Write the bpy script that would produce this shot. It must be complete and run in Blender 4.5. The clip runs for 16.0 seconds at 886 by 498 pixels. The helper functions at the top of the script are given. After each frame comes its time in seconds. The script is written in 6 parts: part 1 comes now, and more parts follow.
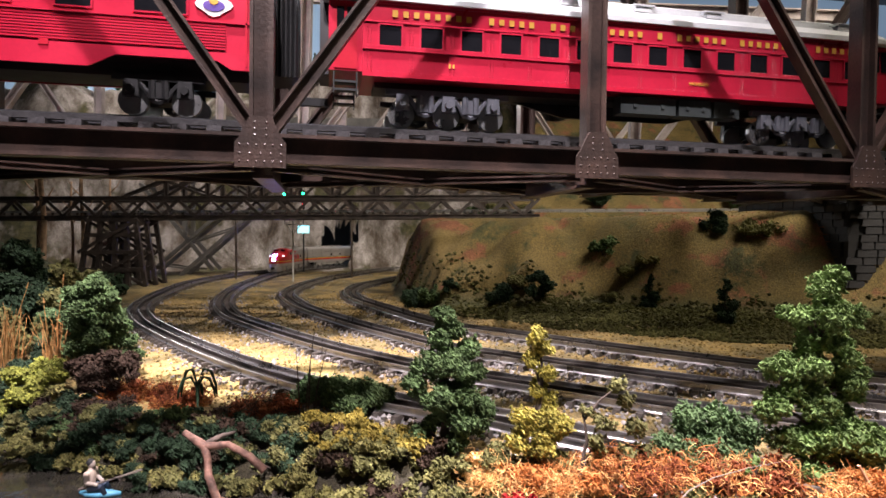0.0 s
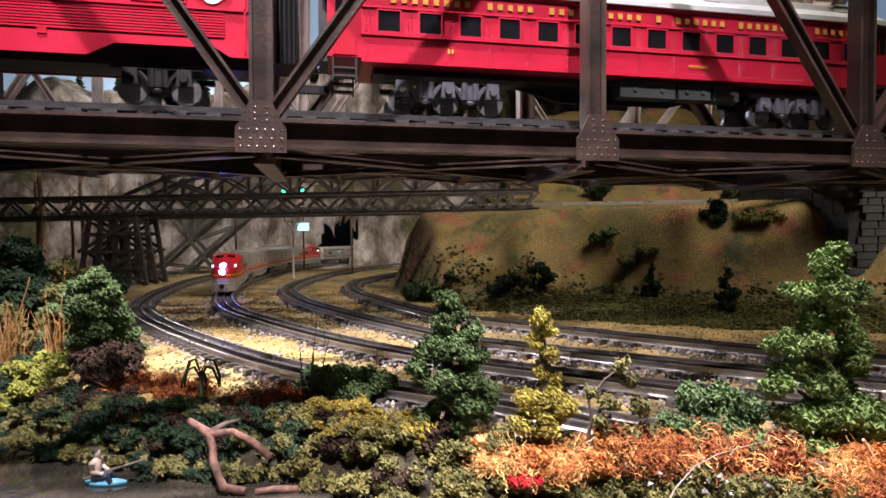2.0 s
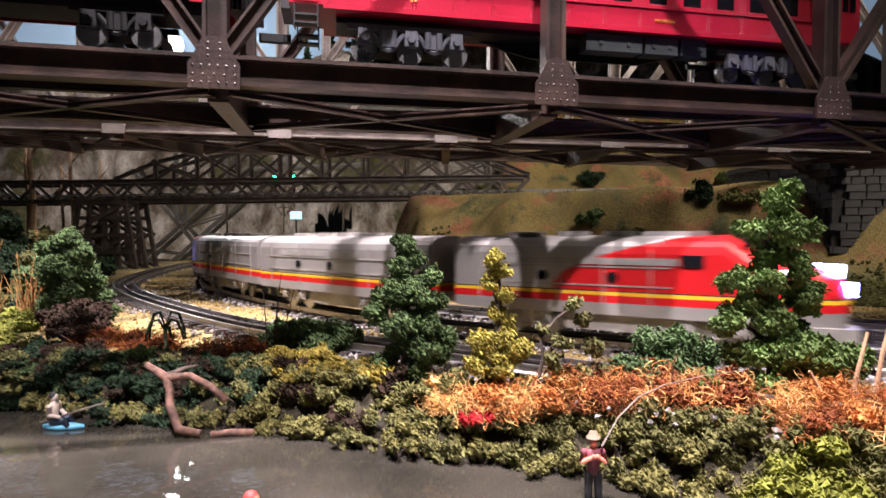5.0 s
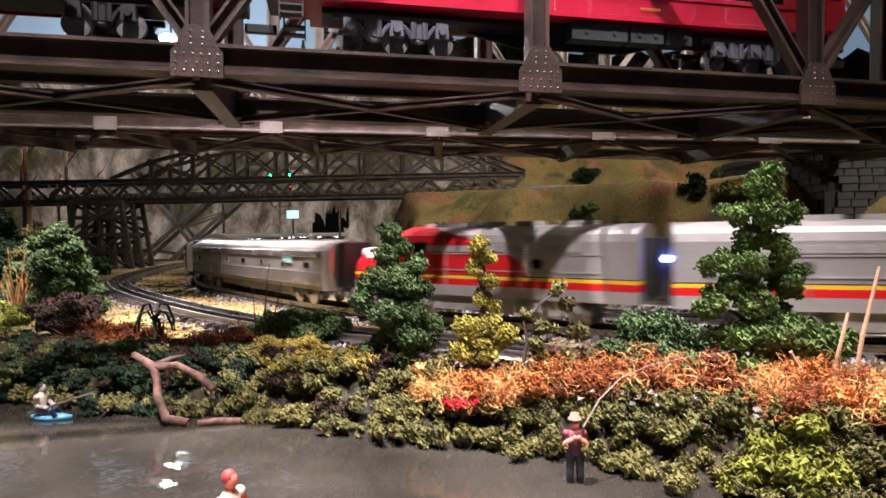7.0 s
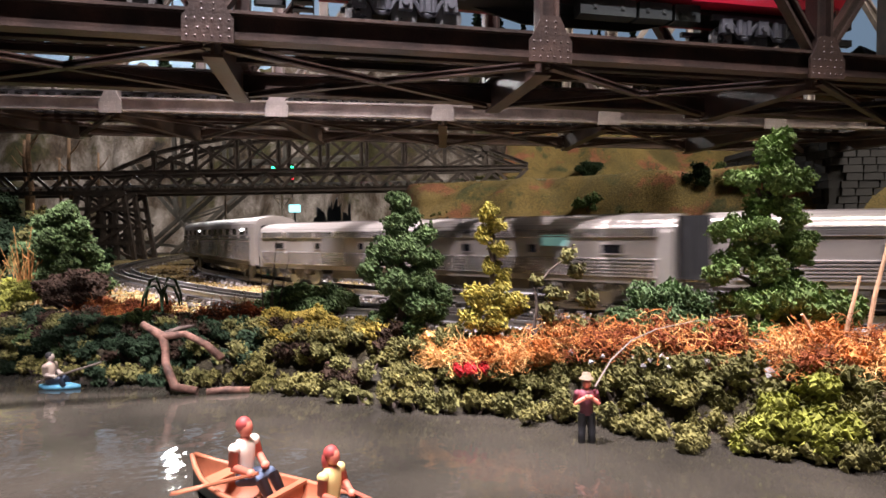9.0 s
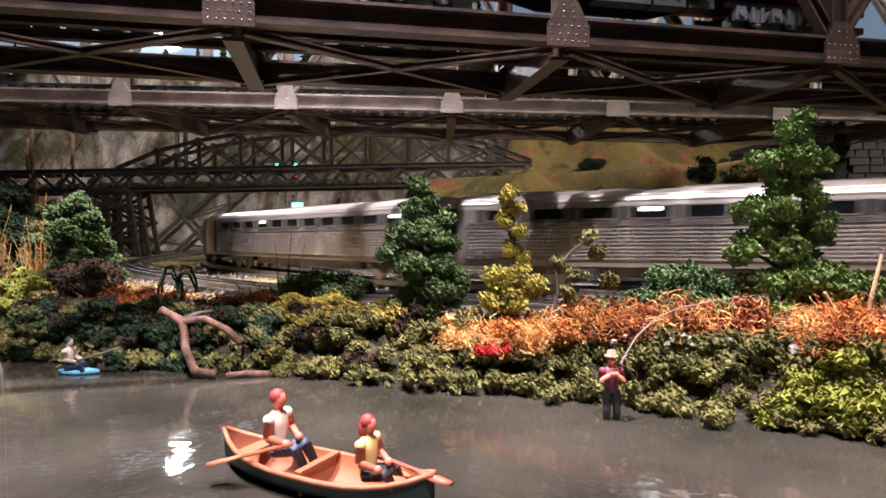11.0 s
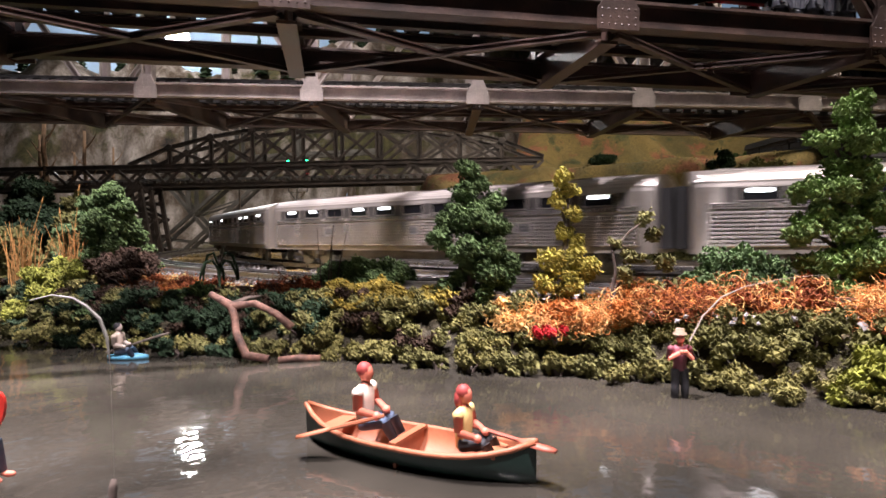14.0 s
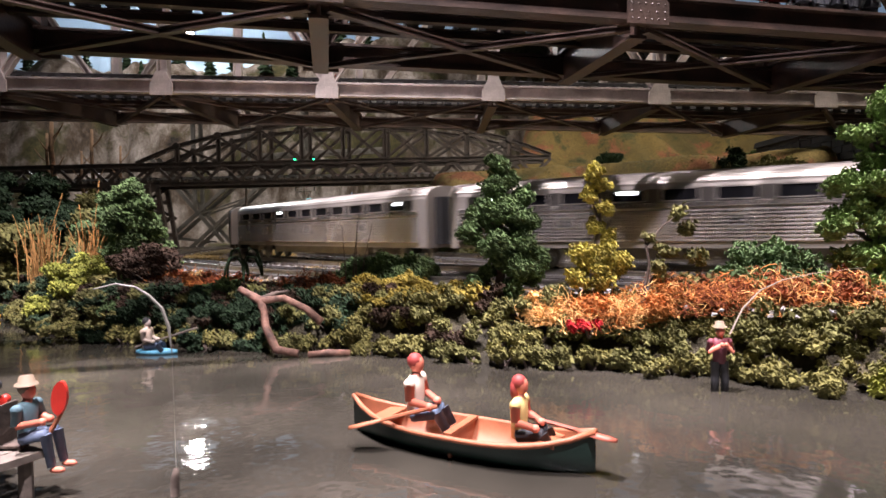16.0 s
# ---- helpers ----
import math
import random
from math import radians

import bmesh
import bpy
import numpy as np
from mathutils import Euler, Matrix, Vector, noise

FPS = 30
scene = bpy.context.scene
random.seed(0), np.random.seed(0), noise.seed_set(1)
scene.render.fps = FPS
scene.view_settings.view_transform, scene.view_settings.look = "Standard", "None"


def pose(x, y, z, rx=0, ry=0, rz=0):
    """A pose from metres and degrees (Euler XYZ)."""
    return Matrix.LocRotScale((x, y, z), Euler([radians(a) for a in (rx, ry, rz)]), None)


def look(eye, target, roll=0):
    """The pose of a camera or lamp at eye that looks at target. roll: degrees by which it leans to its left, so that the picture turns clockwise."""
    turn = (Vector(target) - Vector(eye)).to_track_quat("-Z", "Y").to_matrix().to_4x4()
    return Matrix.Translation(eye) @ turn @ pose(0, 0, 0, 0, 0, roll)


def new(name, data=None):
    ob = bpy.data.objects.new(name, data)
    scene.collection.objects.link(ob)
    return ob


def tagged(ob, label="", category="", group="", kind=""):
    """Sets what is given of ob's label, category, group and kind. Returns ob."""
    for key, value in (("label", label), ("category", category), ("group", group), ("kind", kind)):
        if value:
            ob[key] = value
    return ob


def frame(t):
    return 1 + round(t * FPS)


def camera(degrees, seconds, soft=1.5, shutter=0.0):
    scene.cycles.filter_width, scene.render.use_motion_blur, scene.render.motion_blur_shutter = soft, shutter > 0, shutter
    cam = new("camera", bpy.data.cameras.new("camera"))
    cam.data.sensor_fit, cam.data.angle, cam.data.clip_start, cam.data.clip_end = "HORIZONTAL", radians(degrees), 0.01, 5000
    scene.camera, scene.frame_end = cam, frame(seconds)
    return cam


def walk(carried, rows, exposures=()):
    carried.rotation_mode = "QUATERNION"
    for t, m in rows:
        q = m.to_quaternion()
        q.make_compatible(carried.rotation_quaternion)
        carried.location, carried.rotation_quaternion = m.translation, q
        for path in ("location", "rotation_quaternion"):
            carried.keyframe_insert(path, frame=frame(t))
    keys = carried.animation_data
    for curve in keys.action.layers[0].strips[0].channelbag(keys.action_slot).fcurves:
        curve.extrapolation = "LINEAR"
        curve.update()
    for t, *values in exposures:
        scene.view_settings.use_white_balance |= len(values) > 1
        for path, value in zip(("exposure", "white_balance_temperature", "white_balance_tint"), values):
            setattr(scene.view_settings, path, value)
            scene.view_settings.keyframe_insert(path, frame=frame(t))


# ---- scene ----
cam = camera(74.3, 16.0, soft=1.6, shutter=0.5)
PATH = [
    (0, (0.0200, 0.0088, 0.1880), (0.3272, 1.5784, 0.1496), 0.1),
    (0.5, (0.0192, 0.0088, 0.1872), (0.3272, 1.5784, 0.1472), 0.1),
    (1, (0.0192, 0.0088, 0.1840), (0.3272, 1.5784, 0.1416), 0.0),
    (1.5, (0.0184, 0.0088, 0.1816), (0.3264, 1.5784, 0.1384), -0.5),
    (2, (0.0184, 0.0088, 0.1784), (0.3264, 1.5784, 0.1344), -0.7),
    (2.5, (0.0192, 0.0088, 0.1728), (0.3264, 1.5784, 0.1272), -1.0),
    (3, (0.0192, 0.0080, 0.1664), (0.3272, 1.5776, 0.1208), -0.6),
    (3.5, (0.0224, 0.0072, 0.1608), (0.3296, 1.5768, 0.1152), -0.7),
    (4, (0.0320, 0.0056, 0.1512), (0.3392, 1.5752, 0.1048), -0.6),
    (6.5, (0.0552, 0.0008, 0.1352), (0.3648, 1.5696, 0.0872), -0.2),
    (7, (0.0560, 0.0000, 0.1312), (0.3656, 1.5688, 0.0840), -0.8),
    (7.5, (0.0544, 0.0000, 0.1248), (0.3648, 1.5688, 0.0784), -1.0),
    (8, (0.0528, 0.0000, 0.1184), (0.3616, 1.5696, 0.0696), -1.1),
    (8.5, (0.0512, 0.0008, 0.1144), (0.3600, 1.5696, 0.0656), -0.8),
    (9, (0.0496, 0.0008, 0.1104), (0.3584, 1.5696, 0.0624), -0.6),
    (11.5, (0.0312, 0.0032, 0.0976), (0.3408, 1.5728, 0.0504), -0.8),
    (12, (0.0256, 0.0048, 0.0960), (0.3344, 1.5736, 0.0480), -0.9),
    (12.5, (0.0184, 0.0056, 0.0928), (0.3280, 1.5752, 0.0448), -1.1),
    (13, (0.0104, 0.0072, 0.0904), (0.3192, 1.5768, 0.0416), -0.9),
    (13.5, (0.0072, 0.0080, 0.0904), (0.3160, 1.5768, 0.0400), -0.9),
    (14, (0.0016, 0.0088, 0.0888), (0.3104, 1.5784, 0.0400), -0.9),
    (14.5, (-0.0056, 0.0104, 0.0880), (0.3024, 1.5800, 0.0384), -0.8),
    (15, (-0.0104, 0.0112, 0.0864), (0.2976, 1.5808, 0.0368), -0.7),
    (15.5, (-0.0136, 0.0120, 0.0864), (0.2936, 1.5816, 0.0360), -0.9),
    (16, (-0.0184, 0.0128, 0.0856), (0.2888, 1.5824, 0.0360), -0.9),
]
walk(cam, [(t, look(eye, target, roll)) for t, eye, target, roll in PATH])

# ---- world and lamps ----
world = bpy.data.worlds.new("hall_dark")
scene.world = world
world.use_nodes = True
world.node_tree.nodes["Background"].inputs[0].default_value = (0.62, 0.68, 0.8, 1)
world.node_tree.nodes["Background"].inputs[1].default_value = 0.13
scene.view_settings.exposure = 0.21


def spot(name, eye, target, watts, degrees, colour, radius=0.03, blend=0.5):
    data = bpy.data.lights.new(name, "SPOT")
    data.energy, data.spot_size, data.spot_blend = watts, radians(degrees), blend
    data.color, data.shadow_soft_size = colour, radius
    ob = new(name, data)
    ob.matrix_world = look(eye, target)
    return ob


WARM = (1.0, 0.89, 0.95)
KEY_AT, BACK_AT = (0.0, -0.5, 1.88), (-0.3, 0.56, 1.88)
spot("track_spot", KEY_AT, (0.07, 0.35, 0.12), 285, 29, WARM, 0.03, 0.7)
spot("track_spot", (-0.3, 0.22, 1.88), (-0.08, 0.42, 0.03), 520, 35, WARM, 0.03, 0.7)
spot("track_spot", BACK_AT, (-0.16, 0.8, 0.1), 125, 46, WARM, 0.03, 0.7)
spot("track_spot", (1.2, 0.2, 1.7), (0.75, 1.35, 0.15), 235, 66, (1.0, 0.88, 0.74), 0.5)
spot("track_spot", (-0.6, 2.1, 1.88), (-0.25, 2.75, 0.4), 100, 85, (1.0, 0.89, 0.82))

# ---- materials ----
MATS = {}


def mat(name, colour, rough=0.6, metal=0.0, vary=0.25, scale=60.0, bump=0.15, fine=400.0, coat=0.0, island=0.0, spec=0.5, tint=None):
    """A painted or natural surface: base colour varied at two scales, with relief."""
    if name in MATS:
        return MATS[name]
    m = bpy.data.materials.new(name)
    m.use_nodes = True
    nt = m.node_tree
    n, l = nt.nodes, nt.links
    bsdf = n["Principled BSDF"]
    tc = n.new("ShaderNodeTexCoord")
    big = n.new("ShaderNodeTexNoise")
    big.inputs["Scale"].default_value, big.inputs["Detail"].default_value = scale, 4
    small = n.new("ShaderNodeTexNoise")
    small.inputs["Scale"].default_value, small.inputs["Detail"].default_value = fine, 3
    for t in (big, small):
        l.new(tc.outputs["Object"], t.inputs["Vector"])
    ramp = n.new("ShaderNodeValToRGB")
    ramp.color_ramp.elements[0].position, ramp.color_ramp.elements[1].position = 0.3, 0.7
    lo = [c * (1 - vary) for c in colour]
    hi = [min(1, c * (1 + vary)) for c in colour]
    if tint:
        lo = [c * (1 - vary) for c in tint]
    ramp.color_ramp.elements[0].color, ramp.color_ramp.elements[1].color = (*lo, 1), (*hi, 1)
    l.new(big.outputs["Fac"], ramp.inputs["Fac"])
    grain = n.new("ShaderNodeMixRGB")
    grain.blend_type = "OVERLAY"
    grain.inputs["Fac"].default_value = min(1, vary * 1.2)
    l.new(ramp.outputs["Color"], grain.inputs[1])
    l.new(small.outputs["Fac"], grain.inputs[2])
    out = grain.outputs["Color"]
    if island:
        geo, hsv = n.new("ShaderNodeNewGeometry"), n.new("ShaderNodeHueSaturation")
        mr = n.new("ShaderNodeMapRange")
        mr.inputs["To Min"].default_value, mr.inputs["To Max"].default_value = 1 - island, 1 + island
        l.new(geo.outputs["Random Per Island"], mr.inputs["Value"])
        l.new(mr.outputs["Result"], hsv.inputs["Value"])
        l.new(out, hsv.inputs["Color"])
        out = hsv.outputs["Color"]
    l.new(out, bsdf.inputs["Base Color"])
    bsdf.inputs["Roughness"].default_value, bsdf.inputs["Metallic"].default_value = rough, metal
    bsdf.inputs["Specular IOR Level"].default_value = spec
    bsdf.inputs["Coat Weight"].default_value = coat
    rr = n.new("ShaderNodeMapRange")
    rr.inputs["To Min"].default_value, rr.inputs["To Max"].default_value = max(0.03, rough - 0.12), min(1, rough + 0.12)
    l.new(big.outputs["Fac"], rr.inputs["Value"])
    l.new(rr.outputs["Result"], bsdf.inputs["Roughness"])
    if bump:
        b = n.new("ShaderNodeBump")
        b.inputs["Strength"].default_value, b.inputs["Distance"].default_value = bump, 0.001
        l.new(small.outputs["Fac"], b.inputs["Height"])
        l.new(b.outputs["Normal"], bsdf.inputs["Normal"])
    MATS[name] = m
    return m


def glow(name, colour, strength):
    if name in MATS:
        return MATS[name]
    m = bpy.data.materials.new(name)
    m.use_nodes = True
    b = m.node_tree.nodes["Principled BSDF"]
    b.inputs["Base Color"].default_value = (*colour, 1)
    b.inputs["Emission Color"].default_value = (*colour, 1)
    b.inputs["Emission Strength"].default_value = strength
    MATS[name] = m
    return m


def steel(name="rusty_steel", colour=(0.034, 0.028, 0.026), rust=(0.062, 0.037, 0.029), rough=0.42):
    return mat(name, rust, rough, 0.15, 0.3, 35, 0.25, 500, tint=colour)


STEEL = steel()
# One bridge's steel: pale carries the light on its front, brown the shade.
LITSTEEL = mat("lit_girder_grey", (0.5, 0.445, 0.43), 0.5, 0.05, 0.2, 30, 0.2, tint=(0.36, 0.315, 0.3))
SHADEDSTEEL = steel("shaded_girder_brown", (0.05, 0.04, 0.036), (0.095, 0.06, 0.046), 0.5)
DARKSTEEL = steel("dark_far_steel", (0.034, 0.03, 0.03), (0.065, 0.05, 0.045), 0.5)
TIE = mat("creosoted_tie", (0.07, 0.058, 0.05), 0.85, 0, 0.35, 120, 0.5)
BRIDGETIE = mat("weathered_bridge_tie", (0.024, 0.022, 0.024), 0.85, 0, 0.4, 90, 0.5)
RAIL = mat("rail_side_metal", (0.36, 0.35, 0.35), 0.3, 0.85, 0.2, 60, 0.05)
DARKRAIL = mat("blackened_rail", (0.07, 0.06, 0.055), 0.4, 0.5, 0.3, 60, 0.05)
BALLAST = mat("grey_ballast", (0.27, 0.25, 0.245), 0.9, 0, 0.3, 100, 0.4, island=0.45)
BLACK = mat("black_plastic", (0.012, 0.012, 0.013), 0.5, 0, 0.2, 80, 0.1)
GREYTRUCK = mat("grey_truck_casting", (0.1, 0.105, 0.125), 0.5, 0.1, 0.2, 80, 0.15)
WHEEL = mat("bright_wheel_metal", (0.55, 0.55, 0.55), 0.3, 0.9, 0.15, 80, 0.05)
RED = mat("circus_red_enamel", (0.43, 0.013, 0.04), 0.32, 0, 0.1, 25, 0.03, coat=0.25)
DARKRED = mat("shaded_red_enamel_trim", (0.40, 0.009, 0.026), 0.35, 0, 0.1, 25, 0.03)
SILVERROOF = mat("silver_roof_paint", (0.62, 0.64, 0.66), 0.4, 0.2, 0.1, 40, 0.05)
GOLD = mat("gold_lettering", (0.6, 0.32, 0.05), 0.45, 0.1, 0.1, 90, 0.0)
WINDOW = mat("dark_window_glass", (0.008, 0.008, 0.01), 0.12, 0, 0.2, 60, 0.0)
STAINLESS = mat("stainless_car_side", (0.52, 0.475, 0.44), 0.36, 0.7, 0.12, 18, 0.06)
STAINROOF = mat("stainless_roof", (0.42, 0.39, 0.375), 0.36, 0.7, 0.15, 18, 0.06)
FLUTE = mat("stainless_fluting", (0.62, 0.58, 0.56), 0.25, 0.8, 0.12, 30, 0.0)
UNDER = mat("dusty_underframe", (0.13, 0.12, 0.11), 0.7, 0.1, 0.35, 60, 0.3)
LIT = glow("lit_window", (0.92, 0.95, 1.0), 5.0)
WHITE = mat("white_plastic", (0.75, 0.74, 0.72), 0.5, 0, 0.1, 60, 0.05)

# ---- mesh tools ----
class Mesh:
    """Collects vertices and faces of one part."""

    def __init__(self):
        self.v, self.f, self.m = [], [], []

    def add(self, verts, faces, mi=0):
        k = len(self.v)
        self.v.extend([tuple(p) for p in verts])
        self.f.extend([tuple(i + k for i in q) for q in faces])
        self.m.extend([mi] * len(faces))
        return self

    def box(self, c, s, mi=0, top=1.0):
        x, y, z = (d / 2 for d in s)
        P = [(-x, -y, -z), (x, -y, -z), (x, y, -z), (-x, y, -z), (-x * top, -y * top, z), (x * top, -y * top, z), (x * top, y * top, z), (-x * top, y * top, z)]
        return self.add([(c[0] + a, c[1] + b, c[2] + d) for a, b, d in P], [(3, 2, 1, 0), (4, 5, 6, 7), (0, 1, 5, 4), (1, 2, 6, 5), (2, 3, 7, 6), (3, 0, 4, 7)], mi)

    def beam(self, a, b, w, h, up=(0, 0, 1), mi=0):
        """A bar from a to b, w wide across, h along up."""
        a, b, up = Vector(a), Vector(b), Vector(up)
        d = (b - a).normalized()
        s = d.cross(up)
        s = s.normalized() if s.length > 1e-5 else d.orthogonal().normalized()
        u = s.cross(d).normalized()
        P = [p + s * i * w / 2 + u * j * h / 2 for p in (a, b) for i, j in ((-1, -1), (1, -1), (1, 1), (-1, 1))]
        return self.add(P, [(0, 1, 2, 3), (7, 6, 5, 4), (0, 4, 5, 1), (1, 5, 6, 2), (2, 6, 7, 3), (3, 7, 4, 0)], mi)

    def hbeam(self, a, b, w, h, t, up=(0, 0, 1)):
        """An H-section bar: web of height h along up, flanges of width w."""
        return self.hsweep([a, b], w, h, t, up)

    def hsweep(self, pts, w, h, t, up=(0, 0, 1)):
        pts, up = [Vector(p) for p in pts], Vector(up)
        w, h, k = w / 2, h / 2, h / 2 - t
        prof = ((-w, -h), (w, -h), (w, -k), (t / 2, -k), (t / 2, k), (w, k), (w, h), (-w, h), (-w, k), (-t / 2, k), (-t / 2, -k), (-w, -k))
        rings = []
        for i, p in enumerate(pts):
            d = (pts[min(i + 1, len(pts) - 1)] - pts[max(i - 1, 0)]).normalized()
            s = d.cross(up)
            s = s.normalized() if s.length > 1e-5 else d.orthogonal().normalized()
            u = s.cross(d).normalized()
            rings.append([p + s * x + u * y for x, y in prof])
        return self.loft(rings)

    def tube(self, pts, radii, n=6, cap=True, mi=0):
        pts = [Vector(p) for p in pts]
        if not hasattr(radii, "__len__"):
            radii = [radii] * len(pts)
        V, ref = [], Vector((0.31, 0.17, 0.93)).normalized()
        for i, p in enumerate(pts):
            d = (pts[min(i + 1, len(pts) - 1)] - pts[max(i - 1, 0)])
            d = d.normalized() if d.length > 1e-9 else Vector((0, 0, 1))
            s = d.cross(ref)
            s = s.normalized() if s.length > 1e-3 else d.orthogonal().normalized()
            u = s.cross(d)
            for k in range(n):
                a = 2 * math.pi * k / n
                V.append(p + (s * math.cos(a) + u * math.sin(a)) * radii[i])
        Q = [(i * n + k, i * n + (k + 1) % n, (i + 1) * n + (k + 1) % n, (i + 1) * n + k) for i in range(len(pts) - 1) for k in range(n)]
        if cap:
            Q += [tuple(range(n)), tuple(range((len(pts) - 1) * n, len(pts) * n))]
        return self.add(V, Q, mi)

    def prism(self, poly, at, ax, ay, thick, mi=0):
        """A plate: outline poly in the plane of ax and ay at at, of that thickness along ax x ay."""
        at, ax, ay = Vector(at), Vector(ax), Vector(ay)
        nz = ax.cross(ay) * thick
        n = len(poly)
        V = [at + ax * x + ay * y for x, y in poly] + [at + ax * x + ay * y + nz for x, y in poly]
        return self.add(V, [tuple(range(n))[::-1], tuple(range(n, 2 * n))] + [(i, (i + 1) % n, n + (i + 1) % n, n + i) for i in range(n)], mi)

    def ball(self, c, r, nu=8, nv=6, squash=(1, 1, 1), mi=0):
        V = [(c[0], c[1], c[2] - r * squash[2])]
        for j in range(1, nv):
            b = math.pi * j / nv - math.pi / 2
            for i in range(nu):
                a = 2 * math.pi * i / nu
                V.append((c[0] + r * squash[0] * math.cos(b) * math.cos(a), c[1] + r * squash[1] * math.cos(b) * math.sin(a), c[2] + r * squash[2] * math.sin(b)))
        V.append((c[0], c[1], c[2] + r * squash[2]))
        Q = [(0, 1 + (i + 1) % nu, 1 + i) for i in range(nu)]
        Q += [(1 + j * nu + i, 1 + j * nu + (i + 1) % nu, 1 + (j + 1) * nu + (i + 1) % nu, 1 + (j + 1) * nu + i) for j in range(nv - 2) for i in range(nu)]
        Q += [(len(V) - 1, 1 + (nv - 2) * nu + i, 1 + (nv - 2) * nu + (i + 1) % nu) for i in range(nu)]
        return self.add(V, Q, mi)

    def loft(self, rings, closed=True, caps=True, mi=0):
        n = len(rings[0])
        V = [p for r in rings for p in r]
        last = n if closed else n - 1
        Q = [(i * n + k, i * n + (k + 1) % n, (i + 1) * n + (k + 1) % n, (i + 1) * n + k) for i in range(len(rings) - 1) for k in range(last)]
        if caps:
            Q += [tuple(range(n))[::-1], tuple(range((len(rings) - 1) * n, len(rings) * n))]
        return self.add(V, Q, mi)

    def rivet(self, c, r, nrm=(0, -1, 0)):
        """A small domed head on a plate that faces -y or +y."""
        s = nrm[1]
        V = [(c[0] + r * math.cos(a), c[1], c[2] + r * math.sin(a)) for a in (0, 1.047, 2.094, 3.1416, 4.189, 5.236)]
        V.append((c[0], c[1] + s * r * 0.7, c[2]))
        return self.add(V, [(i, (i + 1) % 6, 6) if s < 0 else ((i + 1) % 6, i, 6) for i in range(6)])

    def data(self, name, mats, smooth=False):
        me = bpy.data.meshes.new(name)
        me.from_pydata(self.v, [], self.f)
        for m in (mats if isinstance(mats, (list, tuple)) else [mats]):
            me.materials.append(m)
        me.polygons.foreach_set("material_index", self.m)
        if smooth:
            me.polygons.foreach_set("use_smooth", [True] * len(self.f))
        me.update()
        return me


def raw(name, verts, faces, material, smooth=False):
    """A mesh from arrays of vertices and of equal faces."""
    me = bpy.data.meshes.new(name)
    me.from_pydata(np.asarray(verts).tolist(), [], np.asarray(faces).tolist())
    me.materials.append(material)
    if smooth:
        me.polygons.foreach_set("use_smooth", [True] * len(me.polygons))
    me.update()
    return me


def thing(name, m=None, label="", category="", group="", kind=""):
    ob = new(name)
    ob.empty_display_size = 0.01
    ob.matrix_world = m if m is not None else Matrix()
    return tagged(ob, label, category, group, kind)


def part(name, mesh, material, parent, label="", smooth=False, bevel=0.0):
    ob = new(name, mesh.data(name, material, smooth) if isinstance(mesh, Mesh) else mesh)
    ob.parent = parent
    if bevel:
        b = ob.modifiers.new("edge", "BEVEL")
        b.width, b.segments, b.limit_method = bevel, 2, "ANGLE"
    return tagged(ob, label)


def solid(name, mesh, material, label, category, group="", kind="", smooth=False):
    ob = new(name, mesh.data(name, material, smooth) if isinstance(mesh, Mesh) else mesh)
    return tagged(ob, label, category, group, kind)


def spline(P, step=0.01):
    """A smooth curve through plan points, at even steps."""
    P = np.array(P, float)
    Q = np.vstack([2 * P[0] - P[1], P, 2 * P[-1] - P[-2]])
    out = []
    for i in range(1, len(Q) - 2):
        p0, p1, p2, p3 = Q[i - 1:i + 3]
        for u in np.linspace(0, 1, 40, endpoint=False):
            out.append(0.5 * (2 * p1 + (p2 - p0) * u + (2 * p0 - 5 * p1 + 4 * p2 - p3) * u * u + (3 * p1 - p0 - 3 * p2 + p3) * u ** 3))
    out = np.array(out + [P[-1]])
    s = np.concatenate([[0], np.cumsum(np.linalg.norm(np.diff(out, axis=0), axis=1))])
    e = np.arange(0, s[-1], step)
    return np.stack([np.interp(e, s, out[:, k]) for k in range(out.shape[1])], 1)


def smooth01(a):
    a = np.clip(a, 0, 1)
    return a * a * (3 - 2 * a)


def lumps(x, y, seed=0, scale=1.0):
    """Smooth pseudo-random relief, about -1 to 1."""
    r = np.random.RandomState(seed)
    z = 0
    for _ in range(9):
        f, a, p = scale * (0.6 + 1.8 * r.rand()), r.rand() * 6.283, r.rand() * 6.283
        z = z + np.sin((x * np.cos(a) + y * np.sin(a)) * f + p + 0.7 * np.sin(f * 0.6 * (x * np.sin(a) - y * np.cos(a)) + p * 2))
    return z / 4.0


# ---- plan ----
RAILTOP, GROUND = 0.048, 0.036
T1 = [(8.6, 3.35), (4.0, 3.35), (1.2, 3.2), (0.2, 2.85), (-0.22, 2.42), (-0.37, 2.0), (-0.388, 1.666), (-0.358, 1.306), (-0.293, 1.088), (-0.199, 0.894), (-0.093, 0.713), (-0.018, 0.605), (0.04, 0.54), (0.094, 0.49), (0.15, 0.445), (0.232, 0.36), (0.36, 0.25), (0.6, 0.12), (1.0, 0.02), (1.6, -0.02), (6.0, -0.02)]
T2 = [(8.6, 3.15), (4.0, 3.15), (1.2, 3.05), (0.3, 2.88), (-0.04, 2.6), (-0.164, 2.274), (-0.221, 1.8), (-0.216, 1.424), (-0.161, 1.14), (-0.073, 0.939), (0.014, 0.778), (0.079, 0.68), (0.126, 0.621), (0.18, 0.57), (0.36, 0.402), (0.56, 0.295), (0.8, 0.19), (1.1, 0.1), (1.6, 0.08), (6.0, 0.08)]
